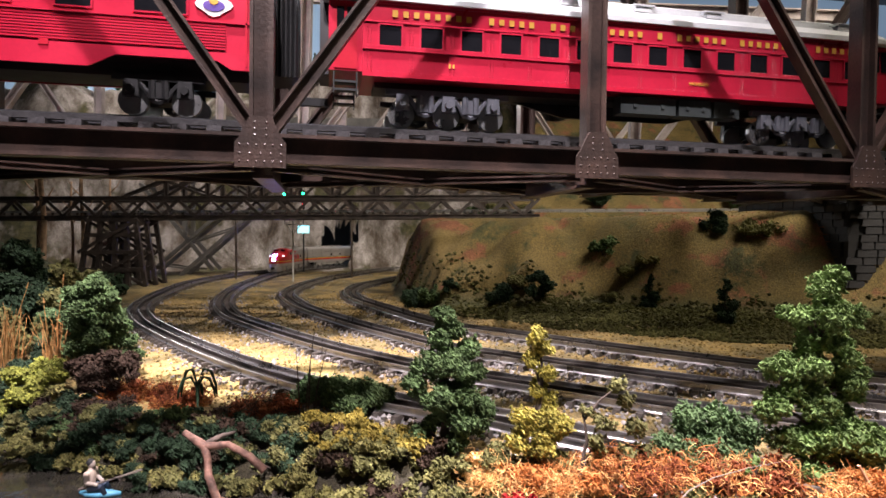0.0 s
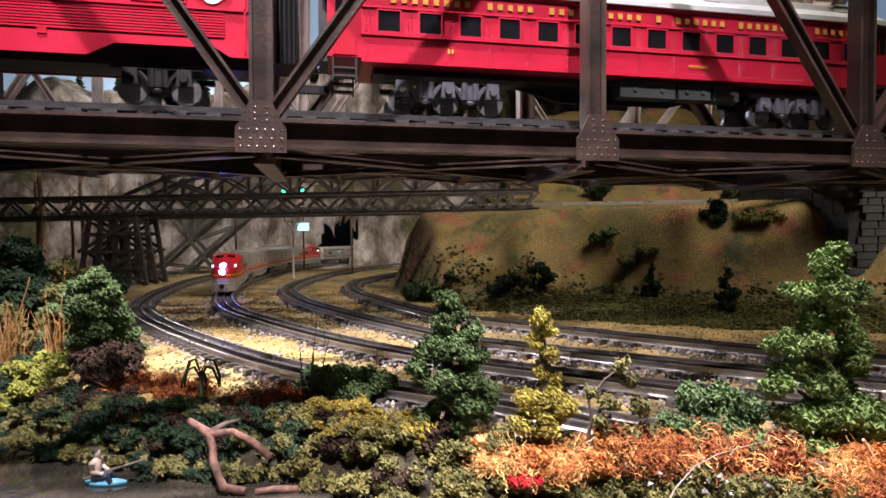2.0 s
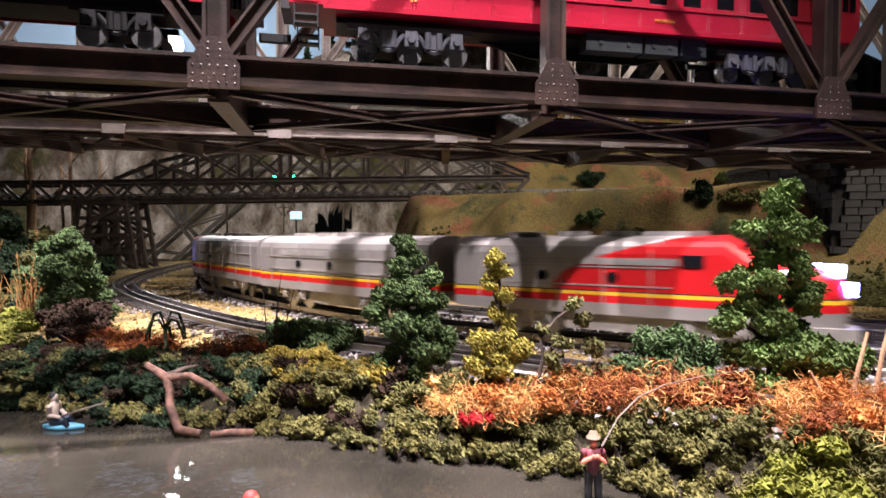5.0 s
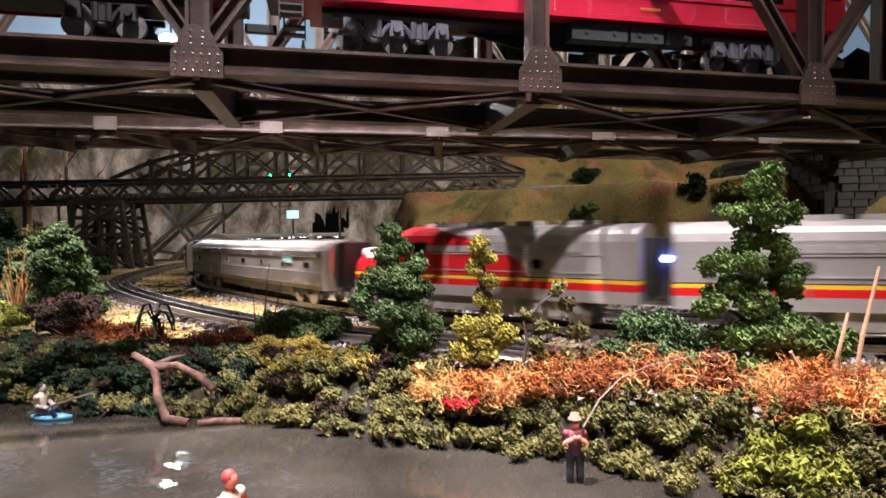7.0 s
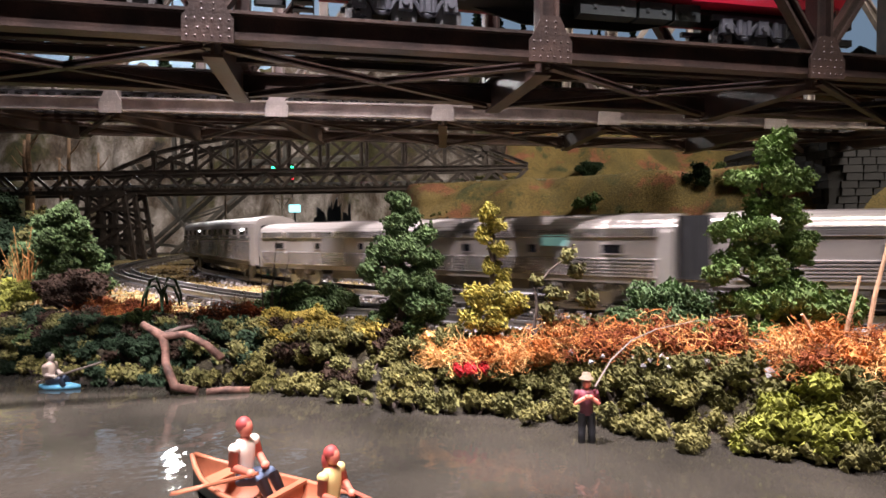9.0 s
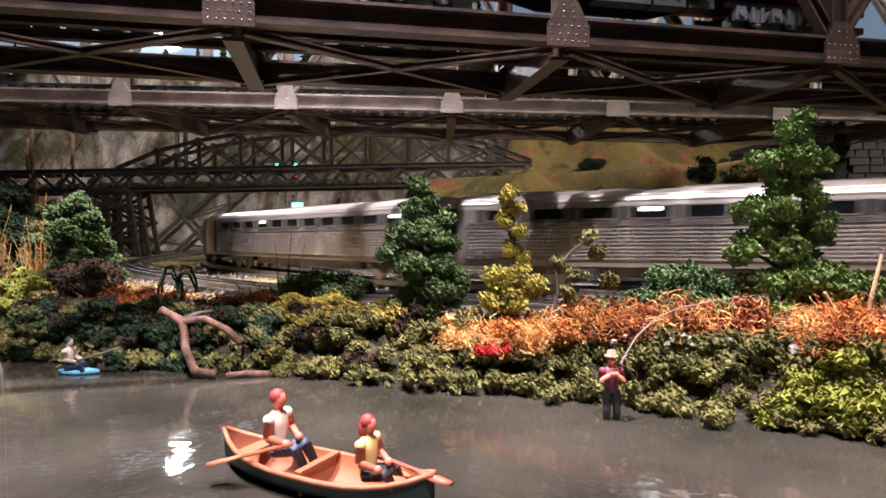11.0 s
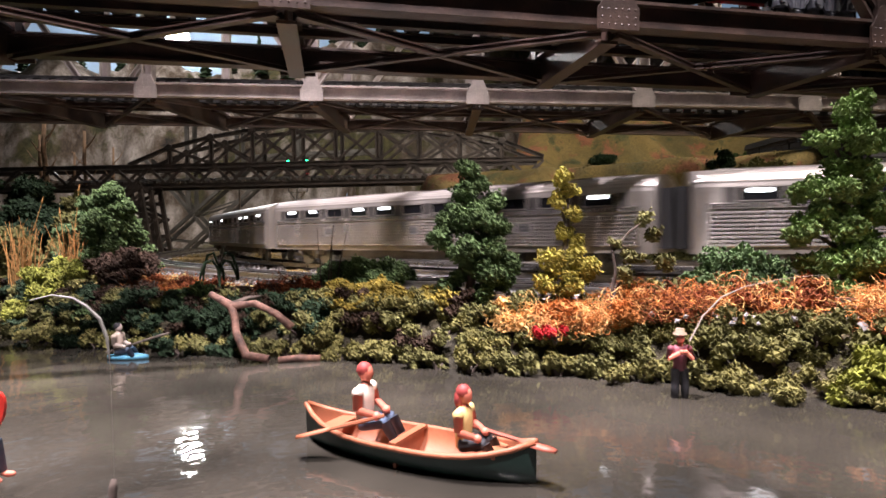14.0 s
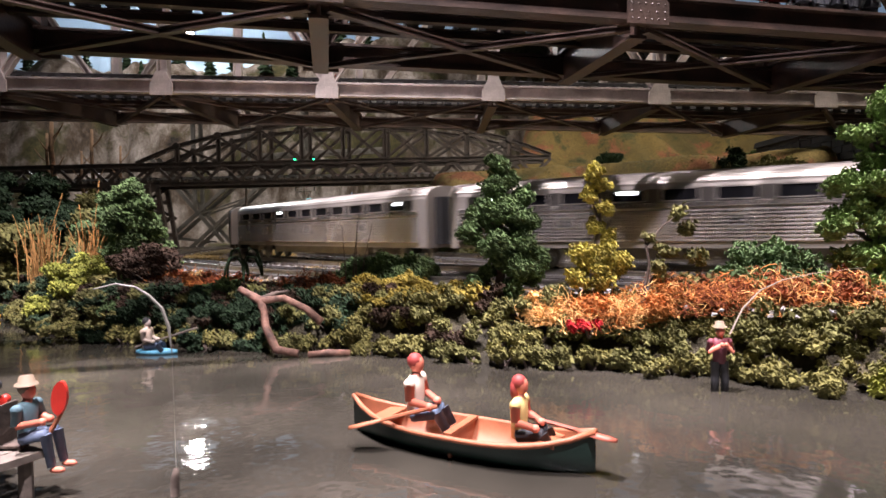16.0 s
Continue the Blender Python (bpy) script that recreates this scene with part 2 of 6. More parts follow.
T3 = [(3.0, 2.95), (1.2, 2.9), (0.4, 2.62), (0.06, 2.1), (-0.075, 1.6), (-0.045, 1.265), (0.044, 1.004), (0.137, 0.798), (0.202, 0.694), (0.418, 0.479), (0.6, 0.35), (0.85, 0.25), (1.2, 0.2), (3.0, 0.18)]
T4 = [(3.0, 2.75), (1.3, 2.7), (0.55, 2.4), (0.18, 1.84), (0.085, 1.6), (0.08, 1.373), (0.124, 1.176), (0.191, 0.95), (0.246, 0.862), (0.49, 0.566), (0.68, 0.43), (0.95, 0.34), (1.3, 0.3), (3.0, 0.28)]
LINES = [spline(p) for p in (T1, T2, T3, T4)]
SHORE = [(-3.6, 1.9), (-1.6, 1.35), (-0.8, 1.02), (-0.366, 0.72), (-0.25, 0.575), (-0.186, 0.52), (-0.135, 0.483), (-0.074, 0.462), (-0.013, 0.437), (0.042, 0.4), (0.086, 0.362), (0.118, 0.347), (0.161, 0.325), (0.198, 0.3), (0.217, 0.28), (0.25, 0.256), (0.31, 0.2), (0.42, 0.1), (0.6, -0.02), (0.9, -0.12), (1.6, -0.18), (9.0, -0.2)]
FOOT = [(0.9, 3.4), (0.4, 2.3), (0.225, 1.87), (0.185, 1.6), (0.178, 1.36), (0.26, 1.08), (0.45, 0.835), (0.588, 0.746), (0.74, 0.65), (1.1, 0.5), (2.0, 0.42), (9.0, 0.4)]


def side_of(x, y, line):
    """Distance from a plan line, positive to its left as it runs."""
    best = np.full(x.shape, 1e9)
    sign = np.ones(x.shape)
    for (ax, ay), (bx, by) in zip(line[:-1], line[1:]):
        dx, dy = bx - ax, by - ay
        u = np.clip(((x - ax) * dx + (y - ay) * dy) / (dx * dx + dy * dy), 0, 1)
        d = np.hypot(x - ax - u * dx, y - ay - u * dy)
        c = dx * (y - ay) - dy * (x - ax)
        near = d < best
        best = np.where(near, d, best)
        sign = np.where(near, np.sign(c), sign)
    return best * sign


SHORELINE, FOOTLINE = [tuple(p) for p in spline(SHORE, 0.03)], [tuple(p) for p in spline(FOOT, 0.05)]


def height(x, y):
    """Height of the ground, hills and river bed."""
    x, y = np.asarray(x, float), np.asarray(y, float)
    d = side_of(x, y, SHORELINE)
    z = -0.03 + (GROUND + 0.03) * smooth01((d + 0.03) / 0.075) + 0.0022 * lumps(x, y, 3, 30) * smooth01(d / 0.05)
    h = side_of(x, y, FOOTLINE)
    apron = np.clip(0.005 + (x - 0.25) * 0.7, 0.005, 0.2)
    wob = 0.02 * lumps(x, y, 5, 11) + 0.007 * lumps(x, y, 6, 38)
    rise = smooth01((h - apron + wob * smooth01((x - 0.2) / 0.2)) / (0.085 + 0.06 * smooth01((x - 0.3) / 0.3) + 0.02 * lumps(x, y, 8, 7)))
    z = z + 0.018 * smooth01(h / (apron + 0.05)) * (h > 0)
    top = 0.174 + 0.022 * smooth01((x - 0.8) / 0.25) + 0.003 * lumps(x, y, 9, 20)
    z = z + top * rise
    z = z + (0.013 * lumps(x, y, 15, 26) + 0.006 * lumps(x, y, 16, 70)) * rise * (1 - rise) * 3
    # the second hill behind the line on the plateau
    d2 = y - 1.85 + 0.198 * (x - 0.644) + 0.05 * lumps(x, y, 11, 9)
    edge2 = smooth01((x - 0.56 - 0.3 * (y - 1.85) + 0.03 * lumps(x, y, 14, 12)) / 0.16)
    z = z + (0.4 * smooth01(d2 / 0.42) + 0.012 * lumps(x, y, 17, 34) * smooth01(d2 / 0.1)) * edge2
    # wooded slope beyond the left bank
    hl = (-0.62 - x + 0.1 * lumps(x, y, 13, 5)) + 0.2 * (y - 1.6)
    z = z + 0.16 * smooth01(hl / 0.5) * smooth01((d - 0.2) / 0.3) * smooth01((2.2 - y) / 0.3)
    return z

# ---- setting ----
def grid_coords(a, b, fa, fb, fine, coarse):
    return np.concatenate([np.arange(a, fa, coarse), np.arange(fa, fb, fine), np.arange(fb, b + coarse, coarse)])


def ground_material():
    m = mat("layout_scenery", (0.2, 0.15, 0.07), 0.95, 0, 0.3, 14, 0.6, 300)
    m = m.copy()
    m.name = "layout_scenery_turf"
    n, l = m.node_tree.nodes, m.node_tree.links
    bsdf = n["Principled BSDF"]
    tc = n["Texture Coordinate"]
    sep = n.new("ShaderNodeSeparateXYZ")
    l.new(tc.outputs["Object"], sep.inputs[0])

    def noise_of(scale, detail=5, rough=0.6):
        t = n.new("ShaderNodeTexNoise")
        t.inputs["Scale"].default_value, t.inputs["Detail"].default_value, t.inputs["Roughness"].default_value = scale, detail, rough
        l.new(tc.outputs["Object"], t.inputs["Vector"])
        return t.outputs["Fac"]

    def ramp_of(fac, *stops):
        r = n.new("ShaderNodeValToRGB")
        while len(r.color_ramp.elements) < len(stops):
            r.color_ramp.elements.new(0.5)
        for e, (p, c) in zip(r.color_ramp.elements, stops):
            e.position, e.color = p, (*c, 1)
        l.new(fac, r.inputs["Fac"])
        return r.outputs["Color"]

    def mix(fac, a, b, blend="MIX"):
        k = n.new("ShaderNodeMixRGB")
        k.blend_type = blend
        if isinstance(fac, float):
            k.inputs["Fac"].default_value = fac
        else:
            l.new(fac, k.inputs["Fac"])
        l.new(a, k.inputs[1])
        l.new(b, k.inputs[2])
        return k.outputs["Color"]

    def band(value, lo, hi):
        r = n.new("ShaderNodeMapRange")
        r.interpolation_type = "SMOOTHSTEP"
        r.inputs["From Min"].default_value, r.inputs["From Max"].default_value = lo, hi
        l.new(value, r.inputs["Value"])
        return r.outputs["Result"]

    # flat yard: straw-coloured and brown turf with dirt
    flat = ramp_of(noise_of(16), (0.3, (0.06, 0.05, 0.026)), (0.46, (0.17, 0.125, 0.05)), (0.6, (0.32, 0.22, 0.08)), (0.75, (0.11, 0.095, 0.04)))
    # hills: ochre grass with bare red soil in streaks
    ochre = ramp_of(noise_of(6), (0.3, (0.075, 0.062, 0.022)), (0.5, (0.15, 0.108, 0.034)), (0.72, (0.2, 0.14, 0.05)))
    red = ramp_of(noise_of(20), (0.35, (0.15, 0.055, 0.028)), (0.7, (0.26, 0.11, 0.055)))
    hill = mix(band(noise_of(9, 5), 0.52, 0.6), ochre, red)
    grass = ramp_of(noise_of(30), (0.35, (0.035, 0.04, 0.014)), (0.65, (0.085, 0.08, 0.028)))
    hill = mix(band(noise_of(13, 6, 0.7), 0.53, 0.64), hill, grass)
    # a patch of yellow turf inside the curve by the bank, its spotlit brightness painted in
    gap = n.new("ShaderNodeVectorMath")
    gap.operation = "DISTANCE"
    gap.inputs[1].default_value = (-0.09, 0.66, 0.036)
    l.new(tc.outputs["Object"], gap.inputs[0])
    edge = n.new("ShaderNodeMath")
    edge.operation = "MULTIPLY_ADD"
    edge.inputs[1].default_value = 0.12
    l.new(noise_of(22, 4), edge.inputs[0])
    l.new(gap.outputs["Value"], edge.inputs[2])
    turf = ramp_of(noise_of(60), (0.35, (0.3, 0.21, 0.07)), (0.65, (0.5, 0.37, 0.14)))
    flat = mix(band(edge.outputs[0], 0.15, 0.2), turf, flat)
    low = mix(band(sep.outputs["Z"], 0.036, 0.043), flat, grass)
    col = mix(band(sep.outputs["Z"], 0.052, 0.085), low, hill)
    tall = n.new("ShaderNodeMapping")
    tall.inputs["Scale"].default_value = (7.0, 7.0, 3.6)
    l.new(tc.outputs["Object"], tall.inputs["Vector"])
    slab = n.new("ShaderNodeTexNoise")
    slab.inputs["Scale"].default_value, slab.inputs["Detail"].default_value, slab.inputs["Roughness"].default_value = 1.0, 8, 0.72
    l.new(tall.outputs["Vector"], slab.inputs["Vector"])
    rock = ramp_of(slab.outputs["Fac"], (0.34, (0.012, 0.01, 0.009)), (0.44, (0.09, 0.066, 0.048)), (0.52, (0.2, 0.175, 0.155)), (0.64, (0.42, 0.38, 0.36)))
    moss = ramp_of(noise_of(40), (0.35, (0.03, 0.032, 0.012)), (0.65, (0.085, 0.075, 0.03)))
    rock = mix(band(noise_of(3.2, 5, 0.65), 0.5, 0.58), rock, moss)
    scrub = ramp_of(noise_of(25), (0.3, (0.02, 0.025, 0.01)), (0.7, (0.06, 0.06, 0.025)))
    west = n.new("ShaderNodeMath")
    west.operation = "MULTIPLY"
    west.inputs[1].default_value = -1.0
    l.new(sep.outputs["X"], west.inputs[0])
    col = mix(band(west.outputs[0], 0.42, 0.6), col, scrub)
    col = mix(band(sep.outputs["Y"], 2.3, 2.6), col, rock)
    mud = ramp_of(noise_of(40), (0.3, (0.018, 0.015, 0.008)), (0.7, (0.045, 0.036, 0.018)))
    col = mix(band(sep.outputs["Z"], 0.024, 0.0345), mud, col)
    speck = ramp_of(noise_of(300, 4, 0.8), (0.34, (0.2, 0.2, 0.2)), (0.5, (0.48, 0.48, 0.48)), (0.66, (0.85, 0.85, 0.82)))
    col = mix(0.75, col, speck, "OVERLAY")
    l.new(col, bsdf.inputs["Base Color"])
    b = n.new("ShaderNodeBump")
    b.inputs["Strength"].default_value, b.inputs["Distance"].default_value = 0.9, 0.0025
    l.new(noise_of(260, 4, 0.7), b.inputs["Height"])
    l.new(b.outputs["Normal"], bsdf.inputs["Normal"])
    return m


def sheet(name, xs, ys, zfun, material, keep=None):
    X, Y = np.meshgrid(xs, ys)
    Z = zfun(X, Y)
    V = np.stack([X.ravel(), Y.ravel(), Z.ravel()], 1)
    nx, ny = len(xs), len(ys)
    i = (np.arange(ny - 1)[:, None] * nx + np.arange(nx - 1)[None, :]).ravel()
    Q = np.stack([i, i + 1, i + nx + 1, i + nx], 1)
    if keep is not None:
        Q = Q[keep(X, Y, Z)[:-1, :-1].ravel()]
    return raw(name, V, Q, material, True)


TURF = ground_material()
gx, gy = grid_coords(-3.6, 8.9, -1.1, 1.7, 0.0125, 0.1), grid_coords(-0.1, 3.7, 0.2, 2.6, 0.0125, 0.1)
solid("ground", sheet("ground", gx, gy, height, TURF), TURF, "brown and ochre model scenery turf with red soil hills", "ground", kind="structure")


def mountain(x, y):
    edge = 2.62 + 0.16 * lumps(x, y, 21, 2.2) + 0.05 * lumps(x, y, 22, 9)
    r = smooth01((y - edge) / 0.42)
    slabs = np.abs(np.sin(x * 21 + 2.2 * np.sin(x * 6.3) + 1.5 * np.sin(y * 5))) ** 0.6
    r = np.clip(r + 0.14 * (slabs - 0.6) * r * (1 - r) * 4, 0, 1.05)
    return 0.02 + r * (0.83 + 0.07 * lumps(x, y, 23, 2.5) + 0.05 * lumps(x, y, 24, 14)) * (1 + 0.3 * smooth01((x + 0.3) / 0.7)) + 0.015 * lumps(x, y, 25, 40) * r


def clear_of_tunnels(x, y, z):
    ok = np.ones(x.shape, bool)
    for line in LINES:
        p = line[(line[:, 1] > 2.2)]
        for q in p[::3]:
            ok &= ~((np.hypot(x - q[0], y - q[1]) < 0.055) & (z < 0.2))
    return ok


ROCK = TURF
solid("backdrop_mountain", sheet("backdrop_mountain", grid_coords(-3.6, 8.9, -1.5, 1.3, 0.012, 0.1), np.arange(2.3, 3.75, 0.0145), mountain, ROCK, clear_of_tunnels), ROCK, "grey and brown plaster rock mountain behind the tracks", "mountain", kind="structure")


def water_material():
    m = bpy.data.materials.new("murky_resin_water")
    m.use_nodes = True
    n, l = m.node_tree.nodes, m.node_tree.links
    b = n["Principled BSDF"]
    tc = n.new("ShaderNodeTexCoord")
    t = n.new("ShaderNodeTexNoise")
    t.inputs["Scale"].default_value, t.inputs["Detail"].default_value = 9, 6
    l.new(tc.outputs["Object"], t.inputs["Vector"])
    r = n.new("ShaderNodeValToRGB")
    r.color_ramp.elements[0].position, r.color_ramp.elements[1].position = 0.35, 0.7
    r.color_ramp.elements[0].color, r.color_ramp.elements[1].color = (0.018, 0.0165, 0.0135, 1), (0.056, 0.049, 0.039, 1)
    l.new(t.outputs["Fac"], r.inputs["Fac"])
    l.new(r.outputs["Color"], b.inputs["Base Color"])
    b.inputs["Roughness"].default_value, b.inputs["IOR"].default_value = 0.075, 1.5
    ro = n.new("ShaderNodeMapRange")
    ro.inputs["From Min"].default_value, ro.inputs["From Max"].default_value = 0.35, 0.65
    ro.inputs["To Min"].default_value, ro.inputs["To Max"].default_value = 0.03, 0.09
    film = n.new("ShaderNodeTexNoise")
    film.inputs["Scale"].default_value, film.inputs["Detail"].default_value = 26, 7
    l.new(tc.outputs["Object"], film.inputs["Vector"])
    l.new(film.outputs["Fac"], ro.inputs["Value"])
    l.new(ro.outputs["Result"], b.inputs["Roughness"])
    w = n.new("ShaderNodeTexNoise")
    w.inputs["Scale"].default_value, w.inputs["Detail"].default_value = 38, 3
    l.new(tc.outputs["Object"], w.inputs["Vector"])
    bp = n.new("ShaderNodeBump")
    bp.inputs["Strength"].default_value, bp.inputs["Distance"].default_value = 0.3, 0.0018
    l.new(w.outputs["Fac"], bp.inputs["Height"])
    l.new(bp.outputs["Normal"], b.inputs["Normal"])
    return m


solid("water", Mesh().add([(-3.6, -0.1, 0), (1.7, -0.1, 0), (1.7, 2.0, 0), (-3.6, 2.0, 0)], [(0, 1, 2, 3)]), water_material(), "still murky grey-brown resin river", "water", kind="structure")

HALL = mat("dark_hall_paint", (0.15, 0.15, 0.16), 0.9, 0, 0.2, 4, 0.1)
SKY = mat("self_lit_painted_sky", (0.22, 0.33, 0.46), 0.9, 0, 0.15, 1.5, 0.05, tint=(0.35, 0.45, 0.55))
solid("floor", Mesh().box((2.6, 0.3, -1.05), (13.0, 7.6, 0.1)), HALL, "dark carpeted hall floor", "floor", kind="structure")
solid("ceiling", Mesh().box((2.6, 0.3, 2.05), (13.0, 7.6, 0.1)), HALL, "dark unlit hall ceiling", "ceiling", kind="structure")
solid("wall_south", Mesh().box((2.6, -3.45, 0.5), (13.0, 0.1, 3.0)), HALL, "dark hall wall", "wall", kind="structure")
solid("wall_west", Mesh().box((-3.85, 0.3, 0.5), (0.1, 7.4, 3.0)), HALL, "dark hall wall", "wall", kind="structure")
solid("wall_east", Mesh().box((9.05, 0.3, 0.5), (0.1, 7.4, 3.0)), HALL, "dark hall wall", "wall", kind="structure")
# Added emission stands in for light falling on the backdrop.
SKYB = SKY.node_tree.nodes["Principled BSDF"]
SKYB.inputs["Emission Color"].default_value, SKYB.inputs["Emission Strength"].default_value = (0.42, 0.6, 0.85, 1), 0.3
solid("backdrop", Mesh().box((2.6, 3.95, 0.5), (12.8, 0.1, 3.0)), SKY, "blue painted sky backdrop wall with a faint added glow", "backdrop", kind="structure")
# Added board: keeps the bright backdrop out of the tunnel mouths.
solid("tunnel_dark_board", Mesh().box((2.6, 3.55, 0.16), (12.6, 0.02, 0.3)), HALL, "added dark board that gives the tunnels their darkness", "wall", kind="structure")
solid("fascia", Mesh().box((2.6, -0.11, -0.5), (12.8, 0.02, 0.99)), HALL, "dark layout fascia board", "fascia", kind="structure")

# ---- tracks ----
tie_mesh = Mesh().box((0, 0, 0), (0.0062, 0.056, 0.006), top=0.93).data("tie", TIE)


def track(line, lo, hi, step, label):
    """Three-rail track along a plan line; ties between the plan's y limits."""
    tr = thing("railway_track", None, label, "track", "yard tracks")
    d = np.gradient(line, axis=0)
    d /= np.linalg.norm(d, axis=1)[:, None]
    nrm = np.stack([-d[:, 1], d[:, 0]], 1)
    for off, material, h in ((-0.0165, RAIL, 0.0), (0.0, DARKRAIL, -0.0005), (0.0165, RAIL, 0.0)):
        rings = []
        for p, q in zip(line[::3], nrm[::3]):
            c = p + q * off
            prof = ((-0.0024, -0.0062), (0.0024, -0.0062), (0.0008, -0.005), (0.0008, -0.002), (0.0013, -0.0016), (0.0013, 0), (-0.0013, 0), (-0.0013, -0.0016), (-0.0008, -0.002), (-0.0008, -0.005))
            rings.append([(c[0] + q[0] * a, c[1] + q[1] * a, RAILTOP + h + b) for a, b in prof])
        part("rail" if off else "center_rail", Mesh().loft(rings), material, tr, "" if off else "blackened middle rail")
    keep = [i for i in range(0, len(line)) if lo < line[i, 1] < hi and line[i, 0] < 1.2]
    i, last = keep[0], -1
    for i in keep:
        s = i * 0.01
        if s - last < step:
            continue
        last = s
        t = new("tie", tie_mesh)
        t.parent = tr
        t.matrix_local = pose(line[i, 0], line[i, 1], RAILTOP - 0.0092, 0, 0, math.degrees(math.atan2(d[i, 1], d[i, 0])) + random.uniform(-2, 2))
    return tr


for line, what in zip(LINES, ("outer curved track beside the river bank", "curved track under the passing train", "curved track beside the main line", "curved track along the grassy hill")):
    track(line, 0.2, 2.5, 0.0145, "three-rail steel " + what)

OCTA = np.array([(1, 0, 0), (-1, 0, 0), (0, 1, 0), (0, -1, 0), (0, 0, 1), (0, 0, -1)], float)
OCTAF = np.array([(0, 2, 4), (2, 1, 4), (1, 3, 4), (3, 0, 4), (2, 0, 5), (1, 2, 5), (3, 1, 5), (0, 3, 5)])


def bits(points, size, rng, flat=1.0):
    """Small uneven eight-sided pieces at the points: vertices and faces."""
    n = len(points)
    a = rng.normal(size=(n, 3))
    a /= np.linalg.norm(a, axis=1)[:, None]
    b = np.cross(a, rng.normal(size=(n, 3)))
    b /= np.linalg.norm(b, axis=1)[:, None]
    R = np.stack([a, b, np.cross(a, b)], 1)
    o = OCTA[None] * (0.55 + 0.9 * rng.rand(n, 6, 1)) * (size * (0.6 + 0.8 * rng.rand(n)))[:, None, None]
    v = np.einsum("nij,njk->nik", o, R)
    v[:, :, 2] *= flat
    return (v + points[:, None]).reshape(-1, 3), (OCTAF[None] + 6 * np.arange(n)[:, None, None]).reshape(-1, 3)


TETRA = np.array([(1, 1, 1), (1, -1, -1), (-1, 1, -1), (-1, -1, 1)]) * 0.7
TETRAF = np.array([(0, 1, 2), (0, 3, 1), (0, 2, 3), (1, 3, 2)])


def flecks(points, size, rng):
    """Fine uneven four-sided flakes of foam at the points: vertices and faces."""
    n = len(points)
    o = TETRA[None] * (0.5 + rng.rand(n, 4, 1)) + rng.normal(0, 0.35, size=(n, 4, 3))
    v = o * (size * (0.6 + 0.8 * rng.rand(n)))[:, None, None]
    return (v + points[:, None]).reshape(-1, 3), (TETRAF[None] + 4 * np.arange(n)[:, None, None]).reshape(-1, 3)


rng = np.random.RandomState(4)
pts = []
for line in LINES:
    sel = line[(line[:, 1] > 0.3) & (line[:, 1] < 2.3) & (line[:, 0] < 0.9)]
    near = np.clip(1.6 - sel[:, 1], 0.25, 1)
    rep = np.repeat(sel, (38 * near).astype(int), axis=0)
    off = rng.normal(0, 0.021, size=(len(rep), 2))
    p = rep + off
    pts.append(np.column_stack([p, height(p[:, 0], p[:, 1]) * 0 + GROUND + 0.0022 - np.clip(np.hypot(off[:, 0], off[:, 1]) - 0.028, 0, 1) * 0.06]))
pts = np.vstack(pts)
bv, bf = bits(pts, 0.0019, rng)
solid("ballast", raw("ballast", bv, bf, BALLAST), BALLAST, "grey crushed stone ballast round the ties", "ballast", kind="stuff")

gp = np.column_stack([rng.uniform(0.2, 1.15, 60000), rng.uniform(0.45, 1.6, 60000)])
hh = side_of(gp[:, 0], gp[:, 1], FOOTLINE)
ap = np.clip(0.005 + (gp[:, 0] - 0.25) * 0.7, 0.005, 0.2)
gp = gp[(hh > -0.005 + 0.02 * rng.rand(len(hh))) & (hh < ap + 0.05 * rng.rand(len(hh)))][:9000]
gv, gf = bits(np.column_stack([gp, height(gp[:, 0], gp[:, 1]) + 0.001]), 0.0042, rng, 0.8)
GRASSTUFT = mat("olive_turf_tufts", (0.06, 0.058, 0.02), 0.95, 0, 0.35, 12, 0.3, 400, island=0.45, spec=0.1)
solid("grass", raw("grass", gv, gf, GRASSTUFT), GRASSTUFT, "rough olive turf at the foot of the hill", "grass", kind="stuff")


def turf(name, material, n, size, xr, yr, keep, label):
    """Loose fibres and crumbs of turf over a stretch of ground."""
    p = np.column_stack([rng.uniform(*xr, n * 8), rng.uniform(*yr, n * 8)])
    p = p[keep(p[:, 0], p[:, 1])][:n]
    v, f = bits(np.column_stack([p, height(p[:, 0], p[:, 1]) + size * 0.2]), size, rng)
    solid(name, raw(name, v, f, material), material, label, "turf", kind="stuff")


def on_face(x, y):
    return side_of(x, y, FOOTLINE) > np.clip(0.005 + (x - 0.25) * 0.7, 0.005, 0.2) + 0.01


def in_yard(x, y):
    return (side_of(x, y, FOOTLINE) < 0) & (side_of(x, y, SHORELINE) > 0.06)


turf("hill_turf", mat("ochre_turf_crumbs", (0.17, 0.12, 0.042), 0.95, 0, 0.35, 7, 0.3, 300, island=0.3, spec=0.1, tint=(0.12, 0.1, 0.036)), 7000, 0.0014, (0.15, 1.3), (0.8, 2.2), on_face, "ochre turf crumbs on the hillside")
turf("yard_turf", mat("straw_turf_crumbs", (0.27, 0.19, 0.075), 0.95, 0, 0.4, 16, 0.3, 300, island=0.5, spec=0.1, tint=(0.1, 0.085, 0.04)), 12000, 0.0017, (-0.4, 0.9), (0.3, 1.5), in_yard, "straw-coloured turf crumbs between the tracks")

# ---- bridges ----
PANEL = 0.2258
DULLRAIL = mat("dull_rail_metal", (0.13, 0.13, 0.14), 0.35, 0.7, 0.25, 60, 0.05)


